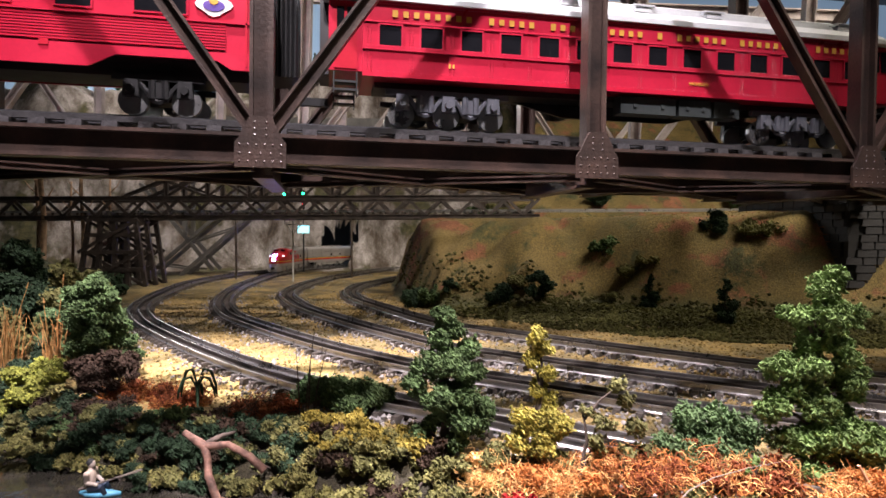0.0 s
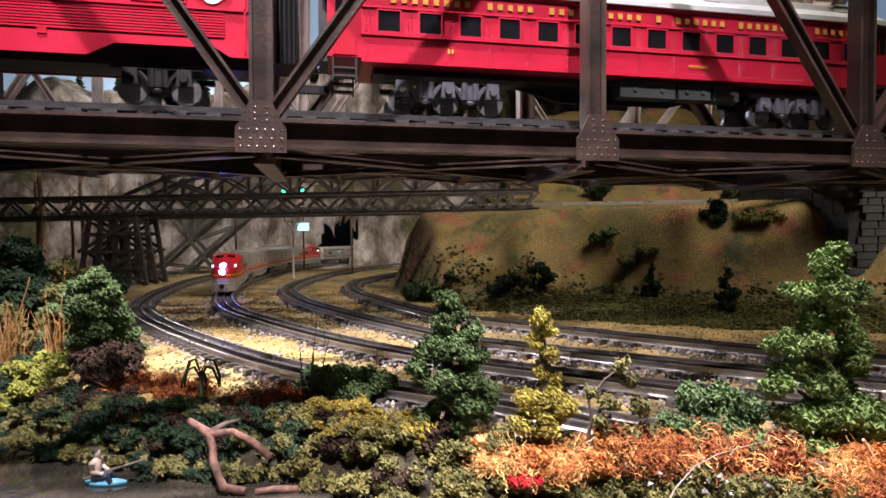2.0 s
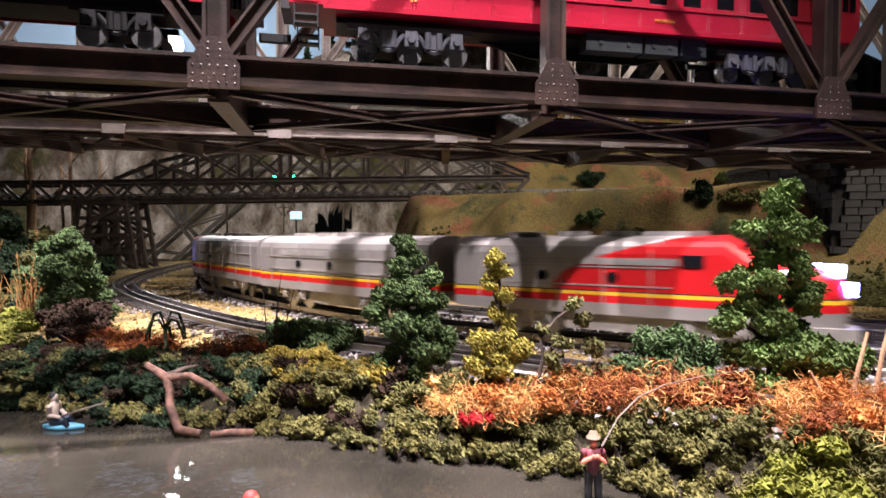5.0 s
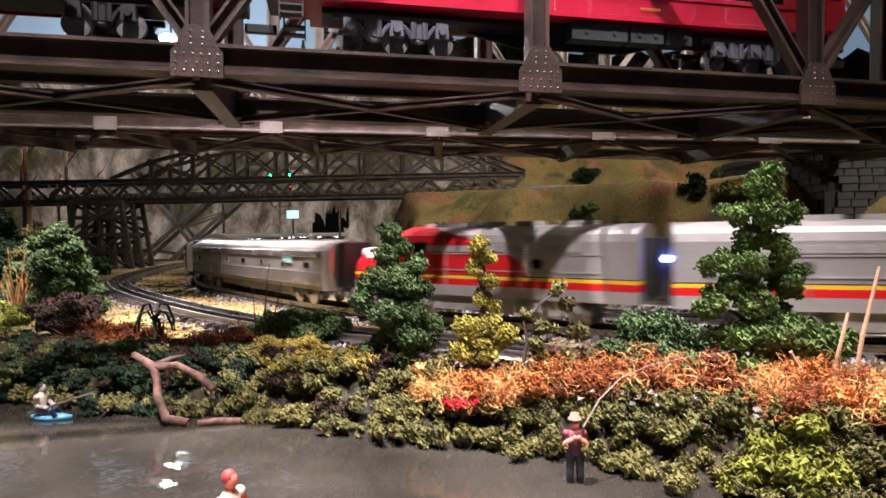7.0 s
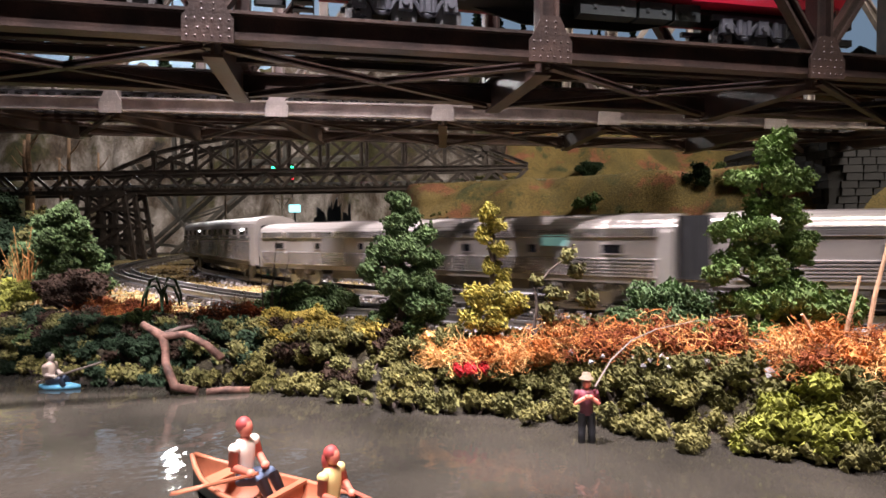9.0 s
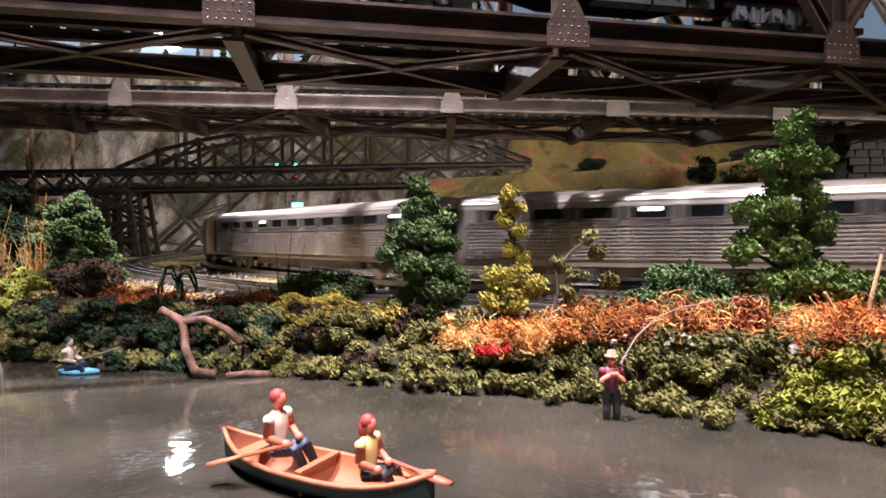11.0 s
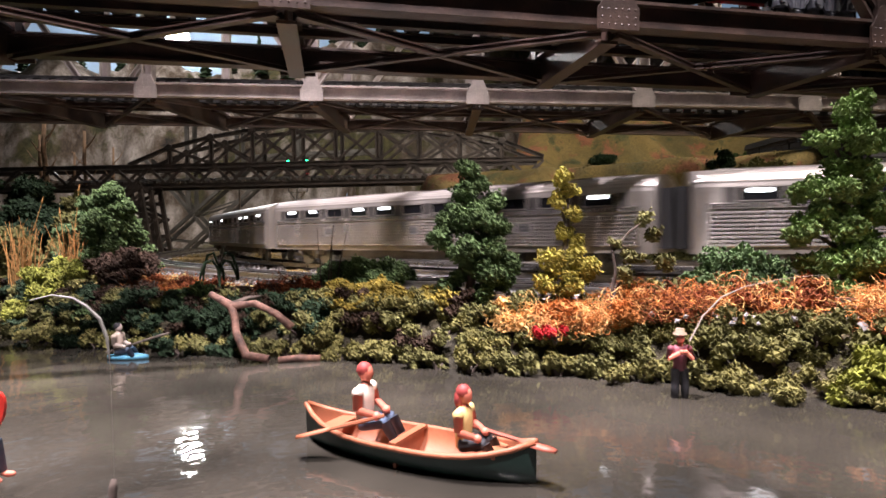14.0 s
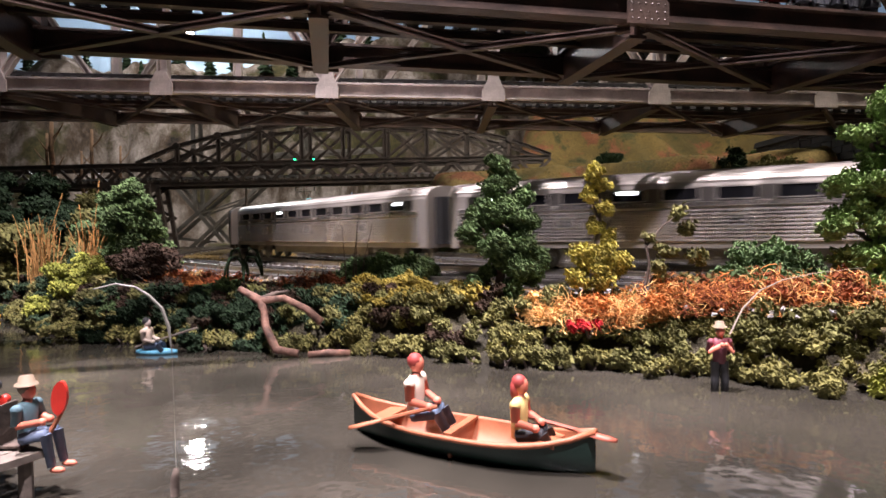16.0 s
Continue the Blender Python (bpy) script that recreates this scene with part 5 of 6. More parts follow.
def fibre(at, rx, ry, h, mats, label, seed, strands=260, name="fibre_bush", length=0.02):
    """A bush of curly fibres."""
    r = np.random.RandomState(seed)
    b = thing(name, pose(*at), label, "bush", "autumn bushes")
    groups = [Mesh() for _ in mats]
    for i in range(int(strands * 2.6)):
        a, q = r.rand() * 6.283, math.sqrt(r.rand())
        p = Vector((rx * q * math.cos(a), ry * q * math.sin(a), -0.002 + h * r.rand() * (1 - 0.5 * q)))
        d = Vector((r.normal(), r.normal(), 0.35 + 0.5 * r.normal())).normalized()
        pts = [p.copy()]
        n = 7
        for k in range(n):
            d = (d + Vector((r.normal(), r.normal(), r.normal() * 0.7)) * 0.95).normalized()
            p = p + d * length / n * (0.6 + 0.8 * r.rand())
            if p.z < -0.002:
                p.z = -0.002
                d.z = abs(d.z)
            pts.append(p.copy())
        groups[i % len(mats)].tube(pts, [0.00026, 0.00028, 0.00028, 0.00026, 0.00025, 0.00022, 0.0002, 0.00014], 3, False)
    for g, m in zip(groups, mats):
        part("fibre_tangle", g, m, b)
    blobs = [((rx * 0.75 * r.uniform(-1, 1), ry * 0.75 * r.uniform(-1, 1), h * r.uniform(0.1, 0.8)), 0.0085) for _ in range(int(6 + 5000 * rx * ry))]
    part("inner_mass", leaf_mesh("inner_mass", split(blobs, seed, 3, 0.6), mats[0], seed, 0.0016, 150), mats[0], b)
    return b


def reeds(at, n, h, spread, seed, label="dry straw-coloured reeds on the bank"):
    r = random.Random(seed)
    t = thing("reeds", pose(*at), label, "reeds", "reeds")
    g = Mesh()
    for i in range(n):
        x, y = r.gauss(0, spread), r.gauss(0, spread)
        k, lx, ly = h * r.uniform(0.55, 1.1), r.gauss(0, 0.15), r.gauss(0, 0.1)
        g.tube([(x, y, -0.003), (x + lx * k * 0.3, y + ly * k * 0.3, k * 0.5), (x + lx * k, y + ly * k, k)], [0.0006, 0.0005, 0.0002], 3, False)
        if i % 3 == 0:
            for q in (0.6, 0.75, 0.88):
                g.tube([(x + lx * k * q * 0.9, y, k * q), (x + lx * k * q + r.uniform(-0.006, 0.006), y, k * q + 0.007)], [0.0004, 0.0002], 3, False)
    part("stalk_tuft", g, STRAW, t)
    return t


def gz(x, y):
    return float(height(np.array([x]), np.array([y]))[0])


def on(x, y, dz=0.0):
    return (x, y, gz(x, y) + dz)


# tall green tree by the curve
bl = [((0, 0, 0.09912), 0.0085), ((0.0034, 0, 0.08736), 0.011), ((-0.0051, 0.003, 0.07728), 0.0127), ((0.01105, -0.002, 0.07392), 0.0119), ((-0.0119, -0.004, 0.063), 0.0127), ((0.0051, -0.008, 0.06132), 0.0136), ((0.0204, 0.002, 0.0588), 0.0102), ((-0.0221, 0.002, 0.04872), 0.0119), ((-0.0051, -0.006, 0.04536), 0.0145), ((0.0119, -0.004, 0.04368), 0.0136), ((0.0238, 0, 0.0336), 0.0127), ((0, -0.006, 0.02856), 0.0153), ((0.0153, -0.008, 0.0252), 0.0136), ((0.0255, 0.004, 0.01848), 0.0119), ((-0.0136, 0.004, 0.01848), 0.0119), ((0.0034, -0.004, 0.01008), 0.0136)]
tree("tree", on(0.1, 0.408), 0.088, bl, DEEP, "tall deep green foam tree with a ragged narrow crown", 11, size=0.0015, per=380)
# the layered tree at the right of the bank
bl = [((0.007, 0, 0.129), 0.0095), ((0.004, 0, 0.119), 0.0115), ((-0.0125, 0.002, 0.104), 0.0105), ((0.0187, 0, 0.102), 0.011), ((0.002, -0.006, 0.106), 0.012), ((0, 0.004, 0.088), 0.0115), ((-0.024, 0, 0.071), 0.0135), ((0.021, -0.003, 0.062), 0.014), ((0.03, 0.003, 0.066), 0.0095), ((-0.008, -0.005, 0.073), 0.0125), ((-0.026, 0.003, 0.05), 0.0115), ((-0.002, -0.006, 0.05), 0.0125), ((0.0145, 0.003, 0.044), 0.0115), ((0.01, -0.004, 0.084), 0.011), ((-0.013, -0.003, 0.06), 0.0115), ((0.005, -0.005, 0.037), 0.0125), ((0.007, 0.002, 0.073), 0.0115)]
tree("tree", on(0.309, 0.309), 0.12, bl, GREEN, "bright green layered foam tree on the bank", 12, size=0.0015, per=400)
bl = [((-0.025, 0, 0.03), 0.014), ((-0.008, -0.004, 0.032), 0.015), ((0.012, -0.004, 0.026), 0.016), ((0.03, 0, 0.022), 0.017), ((0.046, 0, 0.024), 0.014), ((-0.02, -0.006, 0.012), 0.012), ((0.0, 0.004, 0.012), 0.015)]
tree("shrub_tree", on(0.318, 0.306), 0.02, bl, GREEN, "spreading bright green foam shrub below the tree", 13, "shrub")
# yellow tree
bl = [((-0.004, 0, 0.09), 0.0085), ((0.002, 0, 0.082), 0.0085), ((-0.006, 0, 0.074), 0.008), ((0.005, 0, 0.064), 0.0085), ((0.002, 0.002, 0.054), 0.009), ((0.008, 0, 0.046), 0.007), ((-0.008, 0, 0.034), 0.011), ((0.006, -0.004, 0.034), 0.012), ((0.016, 0, 0.026), 0.011), ((-0.016, 0, 0.022), 0.01), ((0.0, -0.005, 0.02), 0.012)]
tree("tree", on(0.155, 0.369), 0.08, bl, MUSTARD, "slender mustard-yellow foam tree", 14, r0=0.0025, size=0.0014, per=400)
# thin sapling
bl = [((0.022, 0, 0.072), 0.007), ((0.03, 0, 0.062), 0.008), ((0.014, 0, 0.05), 0.008), ((0.034, 0, 0.046), 0.008), ((0.008, 0, 0.038), 0.008), ((0.026, 0, 0.032), 0.009), ((0.044, 0, 0.03), 0.008), ((0.002, 0, 0.058), 0.005)]
tree("sapling", on(0.174, 0.343), 0.06, bl, SAGE, "thin grey-green sapling with sparse leaves", 15, per=70, r0=0.002)
# round green bushes
for i, (x, y, r, m_, l_) in enumerate([(0.258, 0.349, 0.03, BLUEG, "rounded blue-green foam bush"), (0.245, 0.352, 0.02, BLUEG, "rounded blue-green foam bush"), (0.276, 0.345, 0.02, BLUEG, "rounded blue-green foam bush"), (0.03, 0.507, 0.026, DEEP, "dense deep green foam bush"), (0.052, 0.498, 0.023, DEEP, "dense deep green foam bush"), (0.01, 0.522, 0.025, BLUEG, "dense blue-green foam bush")]):
    shrub(on(x, y, 0.002), r, m_, l_, 30 + i)
# the lime bush at the water
for i, (x, y, r) in enumerate([(0.264, 0.246, 0.016), (0.28, 0.24, 0.018), (0.272, 0.252, 0.016), (0.256, 0.252, 0.011), (0.293, 0.247, 0.014)]):
    shrub((x, y, max(0, gz(x, y))), r, LIME, "lime green foam bush overhanging the water", 40 + i, 1.0, 0.0024)
# yellow shrubs
for i in range(9):
    x, y = 0.004 + 0.0095 * i, 0.463 - 0.0056 * i + 0.006 * math.sin(i * 2.1)
    shrub(on(x, y, 0.003), 0.0125 + 0.003 * math.sin(i * 1.7), YELLOW, "yellow flowering foam shrub on the bank", 50 + i)
# olive fringe along the water
r = random.Random(9)
fr = spline([p for p in SHORE[3:18]], 0.0105)
k = 0
for i, p in enumerate(fr):
    for row in range(3):
        q = 0.004 + row * 0.014 + r.uniform(-0.004, 0.004)
        x, y = p[0] + q * 0.55 + r.uniform(-0.004, 0.004), p[1] + q * 0.85 + r.uniform(-0.004, 0.004)
        if row == 0 and r.random() < 0.1:
            continue
        m_ = r.choice((OLIVE, OLIVE, MOSS) if row == 0 else (MOSS, OLIVE, BROWN if x < 0.1 else MOSS))
        # Dark plants grow here, but these picks also colour in the bank's shade.
        if x < 0.0 and row:
            m_ = r.choice((DARK, BROWN, DARK, DARK, MOSS))
        elif x < -0.03 and r.random() < 0.35:
            m_ = DARK
        shrub((x, y, max(0.0, gz(x, y) - 0.001)), 0.0108 + 0.0035 * r.random() + 0.001 * row, m_, {"olive_foam_leaves": "low olive foam shrub at the waterline", "moss_foam_leaves": "low mossy foam shrub on the bank", "brown_foam_leaves": "withered brown foam shrub on the bank", "dark_green_foam_leaves": "dark green foam shrub on the bank, its shade in the colour"}[m_.name], 100 + k, 0.85, 0.0017, 4, group="bank shrubs", per=150)
        k += 1
# dark thicket on the left bank
for i in range(34):
    x = r.uniform(-0.26, 0.0)
    y = float(np.interp(x, [p[0] for p in SHORE[3:18]], [p[1] for p in SHORE[3:18]])) + r.uniform(0.018, 0.042)
    m_ = r.choice((DARK, BROWN, DARK, DARK, DEEP))
    shrub(on(x, y, -0.003), r.uniform(0.01, 0.015), m_, "shadowy dark foam thicket on the bank", 400 + i, 1.0, 0.002, 5, "shrub", "thicket", 120)
# rust and orange fibre bushes
for i, (x, y, rx, ry, h, mm, st) in enumerate([
        (-0.15, 0.585, 0.035, 0.016, 0.014, (RUST, ORANGE), 230), (-0.11, 0.562, 0.025, 0.016, 0.012, (RUST, ORANGE), 190), (-0.035, 0.525, 0.032, 0.016, 0.018, (RUST, BROWN), 220),
        (0.122, 0.375, 0.013, 0.014, 0.016, (PEACH, PEACH), 130), (0.146, 0.36, 0.018, 0.014, 0.02, (ORANGE, PEACH), 260), (0.168, 0.352, 0.02, 0.015, 0.018, (ORANGE, PEACH), 300),
        (0.195, 0.345, 0.026, 0.016, 0.022, (ORANGE, RUST, PEACH), 300), (0.222, 0.33, 0.028, 0.016, 0.022, (RUST, ORANGE, RUST), 320), (0.25, 0.318, 0.028, 0.016, 0.022, (RUST, ORANGE, PEACH), 320),
        (0.278, 0.302, 0.028, 0.016, 0.022, (RUST, ORANGE, PEACH), 300), (0.305, 0.282, 0.026, 0.016, 0.022, (ORANGE, PEACH), 300), (0.325, 0.262, 0.026, 0.02, 0.022, (ORANGE, RUST), 260), (0.335, 0.24, 0.026, 0.02, 0.02, (PEACH, ORANGE), 220), (0.3, 0.262, 0.02, 0.014, 0.014, (RUST, ORANGE), 200)]):
    fibre(on(x, y), rx, ry, h, mm, "tangled rust-brown fibre bush" if mm[0] is RUST else "tangled orange fibre bush on the bank", 60 + i, st)
for i, (x, y) in enumerate([(0.131, 0.352), (0.137, 0.346), (0.132, 0.36)]):
    shrub((x, y, 0.021), 0.008, REDF, "small bright red foam shrub", 90 + i, 1.0, 0.0018, 4)
for i, (x, y) in enumerate([(0.262, 0.306), (0.298, 0.288)]):
    shrub(on(x, y, 0.014), 0.006, GREEN, "small bright green moss tuft", 95 + i, 1.0, 0.0016, 3)
# left bank trees and reeds
bl = [((-0.04, 0, 0.06), 0.017), ((-0.02, -0.004, 0.075), 0.018), ((-0.045, 0.004, 0.035), 0.017), ((-0.015, 0, 0.045), 0.02), ((0.0, -0.004, 0.068), 0.017)]
tree("tree", on(-0.245, 0.745), 0.06, bl, BLUEG, "bushy grey-green foam tree on the far bank", 70)
bl = [((0.012, -0.004, 0.1), 0.015), ((-0.002, 0, 0.09), 0.016), ((0.024, -0.004, 0.085), 0.016), ((0.012, -0.01, 0.07), 0.018), ((0.034, 0, 0.06), 0.017), ((-0.006, -0.004, 0.06), 0.017), ((0.022, -0.01, 0.045), 0.018), ((0.044, 0.002, 0.04), 0.014), ((0.0, -0.006, 0.035), 0.018), ((0.03, -0.006, 0.022), 0.016), ((0.05, 0, 0.02), 0.012), ((0.012, -0.006, 0.016), 0.016)]
tree("tree", on(-0.24, 0.7), 0.08, bl, DEEP, "bushy deep green foam tree on the far bank", 71)
for i, (x, y, rad) in enumerate([(-0.292, 0.742, 0.018), (-0.3, 0.7, 0.016), (-0.288, 0.72, 0.015)]):
    shrub(on(x, y, 0.004), rad, DARK, "dark blue-green foam bush among the reeds", 74 + i, 1.3)
for i, (x, y, m_) in enumerate([(-0.262, 0.642, LIME), (-0.242, 0.628, LIME), (-0.285, 0.64, LIME), (-0.255, 0.618, LIME), (-0.235, 0.61, OLIVE), (-0.28, 0.612, OLIVE), (-0.265, 0.598, MOSS), (-0.245, 0.588, MOSS), (-0.222, 0.575, MOSS)]):
    shrub(on(x, y, 0.012 if m_ is LIME else 0.004), 0.02 if m_ is LIME else 0.016, m_, "yellow-green foam bush on the bank" if m_ is LIME else "olive foam bush low on the bank", 80 + i)
for i, (x, y, rad) in enumerate([(-0.208, 0.636, 0.02), (-0.19, 0.625, 0.022), (-0.196, 0.6, 0.02), (-0.175, 0.605, 0.018), (-0.205, 0.655, 0.016), (-0.178, 0.58, 0.017)]):
    shrub(on(x, y, 0.008), rad, BROWN, "withered dark brown foam bush", 90 + i, 1.2)
reeds(on(-0.334, 0.735), 48, 0.075, 0.0075, 1)
reeds(on(-0.268, 0.7), 36, 0.064, 0.005, 2)
for x, y, h, lx in ((-0.326, 0.735, 0.1, 0.018), (-0.266, 0.7, 0.11, 0.008), (-0.275, 0.702, 0.085, -0.004), (-0.258, 0.7, 0.085, 0.022)):
    st_ = thing("dry_stem", pose(*on(x, y, -0.002)), "single tall dry straw stem above the reeds", "reed", "reeds")
    part("stem", Mesh().tube([(0, 0, 0), (lx * 0.2, 0, h * 0.55), (lx, 0, h)], [0.0007, 0.0006, 0.0003], 4), STRAW, st_)
    part("seed_head", Mesh().tube([(lx * 0.9, 0, h * 0.95), (lx, 0, h * 1.02)], [0.001, 0.0003], 5), STRAW, st_)
# wooded left slope: too many and too far off to tell apart
mass = {}
for i in range(90):
    x, y = r.uniform(-1.1, -0.4), r.uniform(0.9, 1.85)
    if any(np.min(np.hypot(l_[:, 0] - x, l_[:, 1] - y)) < 0.075 for l_ in LINES):
        continue
    rad, key = r.uniform(0.025, 0.045), r.choice((DARK, DEEP, MOSS, DARK)).name
    p = on(x, y)
    mass.setdefault(key, []).extend([((p[0] + r.uniform(-0.7, 0.7) * rad, p[1] + r.uniform(-0.7, 0.7) * rad, p[2] + rad * r.uniform(0.2, 1.0)), rad * r.uniform(0.38, 0.6)) for _ in range(6)])
for i, (key, blobs) in enumerate(mass.items()):
    solid("slope_thicket", leaf_mesh("slope_thicket", split(blobs, 500 + i, 3, 0.6), MATS[key], 500 + i, 0.006, 9), MATS[key], "dense dark foam thicket on the wooded slope", "thicket", kind="stuff")
# dense trees behind the reeds
for i, (x, y, h) in enumerate([(-0.42, 0.86, 0.1), (-0.37, 0.84, 0.085), (-0.31, 0.83, 0.07), (-0.48, 0.92, 0.13), (-0.41, 0.95, 0.125), (-0.345, 0.93, 0.1), (-0.55, 1.0, 0.15), (-0.47, 1.05, 0.14), (-0.38, 0.78, 0.05), (-0.44, 0.8, 0.06), (-0.5, 0.84, 0.07), (-0.26, 0.77, 0.045)]):
    bl = [((r.uniform(-0.03, 0.03), r.uniform(-0.02, 0.02), h * q), 0.024) for q in (0.2, 0.4, 0.55, 0.7, 0.85, 0.95)]
    tree("tree", on(x, y), h * 0.7, bl, (DARK, DARK, MOSS)[i % 3], "dark bushy foam tree behind the reeds", 720 + i, size=0.003, per=80)
# bushes and small conifers on the hills
for i, (x, y, rad, flat, m_, l_) in enumerate([
        (0.343, 1.107, 0.03, 1.2, DARK, "dark green foam bush at the foot of the hill"), (0.38, 1.105, 0.024, 1.0, MOSS, "mossy foam bush at the foot of the hill"),
        (0.414, 1.084, 0.032, 1.7, DARK, "dark green foam bush at the foot of the hill"), (0.573, 1.117, 0.024, 1.3, DEEP, "green foam bush halfway up the hillside"),
        (0.56, 1.055, 0.02, 0.5, MOSS, "low mossy foam bush on the hillside"), (0.594, 1.059, 0.024, 0.5, MOSS, "low mossy foam bush on the hillside"), (0.625, 1.045, 0.02, 0.5, MOSS, "low mossy foam bush on the hillside"),
        (0.745, 1.019, 0.032, 1.3, DARK, "dark green foam bush on the hill's brow"), (0.823, 0.968, 0.03, 1.0, MOSS, "mossy foam bush on the hill's brow"), (0.79, 0.985, 0.022, 0.8, MOSS, "mossy foam bush on the hill's brow"),
        (1.394, 1.759, 0.042, 1.3, DEEP, "green foam bush on the upper hill"), (0.934, 1.856, 0.05, 1.2, DARK, "dark green foam bush on the upper hill"),
        (0.5, 1.88, 0.055, 1.2, DEEP, "green foam bush beside the bridge's end"), (0.58, 1.9, 0.05, 1.0, MOSS, "mossy foam bush beside the bridge's end"), (0.65, 1.9, 0.045, 1.0, MOSS, "mossy foam bush beside the bridge's end"), (0.44, 1.9, 0.05, 1.3, DARK, "dark green foam bush beside the bridge's end"),
        (0.23, 1.199, 0.03, 1.0, DEEP, "green foam bush at the foot of the hill"), (0.2, 1.24, 0.03, 1.0, DARK, "dark green foam bush at the foot of the hill"), (0.26, 1.17, 0.018, 1.0, DARK, "dark green foam bush at the foot of the hill")]):
    shrub(on(x, y, -0.002), rad, m_, l_, 600 + i, flat, 0.0028, 8, "shrub", "hill bushes", per=70)
for i, (x, y, h) in enumerate([(0.602, 0.989, 0.062), (0.664, 0.864, 0.072)]):
    bl = [((r.uniform(-0.2, 0.2) * h * (1 - q), r.uniform(-0.2, 0.2) * h * (1 - q), h * q), h * (0.26 - 0.19 * q)) for q in (0.1, 0.2, 0.3, 0.4, 0.55, 0.7, 0.82, 0.95)]
    tree("conifer", on(x, y), h * 0.8, bl, DARK, "small dark green pointed conifer at the foot of the hill", 640 + i, size=0.0024, per=90, r0=0.003)


# ---- driftwood ----
def driftwood():
    d = thing("driftwood", pose(-0.068, 0.463, 0), "peeling reddish driftwood branch standing in the water", "branch")
    part("stem", Mesh().tube([(0.0279, -0.038, 0.0025), (0.0127, -0.035, 0.0055), (0.0053, -0.027, 0.0206), (0.004, -0.022, 0.03), (0.0014, -0.018, 0.0378), (-0.0139, -0.011, 0.0464)], [0.0027, 0.0032, 0.0028, 0.0026, 0.0034, 0.0022], 9), DRIFT, d, smooth=True)
    part("limb", Mesh().tube([(0.0014, -0.018, 0.0378), (0.0179, -0.023, 0.0398), (0.0329, -0.028, 0.0323), (0.0435, -0.033, 0.0232)], [0.0028, 0.0024, 0.0026, 0.003], 9), DRIFT, d, smooth=True)
    part("twig", Mesh().tube([(0.0013, -0.017, 0.0387), (0.0114, -0.011, 0.0421), (0.0206, -0.007, 0.0432)], [0.0024, 0.0018, 0.001], 6), BARK, d, smooth=True)
    return d


driftwood()
solid("log", Mesh().tube([(-0.0338, 0.425, 0.0015), (-0.02, 0.4245, 0.002), (-0.005, 0.424, 0.0014)], [0.0024, 0.0029, 0.0023], 9), DRIFT, "short reddish log floating at the bank", "log", smooth=True)

# ---- figures and boats ----
SKIN = mat("painted_skin", (0.6, 0.17, 0.11), 0.55, 0, 0.08, 90, 0.0)
SHIRT = mat("cream_shirt_paint", (0.75, 0.6, 0.5), 0.6, 0, 0.1, 90, 0.0)
JEANS = mat("blue_grey_trouser_paint", (0.1, 0.13, 0.2), 0.7, 0, 0.2, 90, 0.0)
HAIR = mat("auburn_hair_paint", (0.3, 0.04, 0.035), 0.6, 0, 0.2, 90, 0.0)
YSHIRT = mat("yellow_shirt_paint", (0.7, 0.5, 0.2), 0.6, 0, 0.1, 90, 0.0)
GREENHULL = mat("dark_green_hull_paint", (0.012, 0.03, 0.024), 0.4, 0, 0.2, 60, 0.05)
TAN = mat("tan_wood_paint", (0.29, 0.095, 0.045), 0.55, 0, 0.2, 60, 0.1)
BLUEHULL = mat("sky_blue_hull_paint", (0.15, 0.45, 0.65), 0.4, 0, 0.1, 60, 0.0)
MAROON = mat("maroon_shirt_paint", (0.2, 0.05, 0.07), 0.6, 0, 0.2, 90, 0.0)
KHAKI = mat("khaki_hat_paint", (0.17, 0.12, 0.08), 0.7, 0, 0.2, 90, 0.0)
TEAL = mat("teal_jacket_paint", (0.1, 0.18, 0.22), 0.7, 0, 0.2, 90, 0.0)
REDP = mat("red_paddle_paint", (0.55, 0.03, 0.02), 0.45, 0, 0.1, 90, 0.0)
DARKCLOTH = mat("dark_wader_paint", (0.03, 0.03, 0.035), 0.6, 0, 0.2, 90, 0.0)
GREYWOOD = mat("grey_dock_wood", (0.16, 0.13, 0.11), 0.85, 0, 0.35, 60, 0.4)


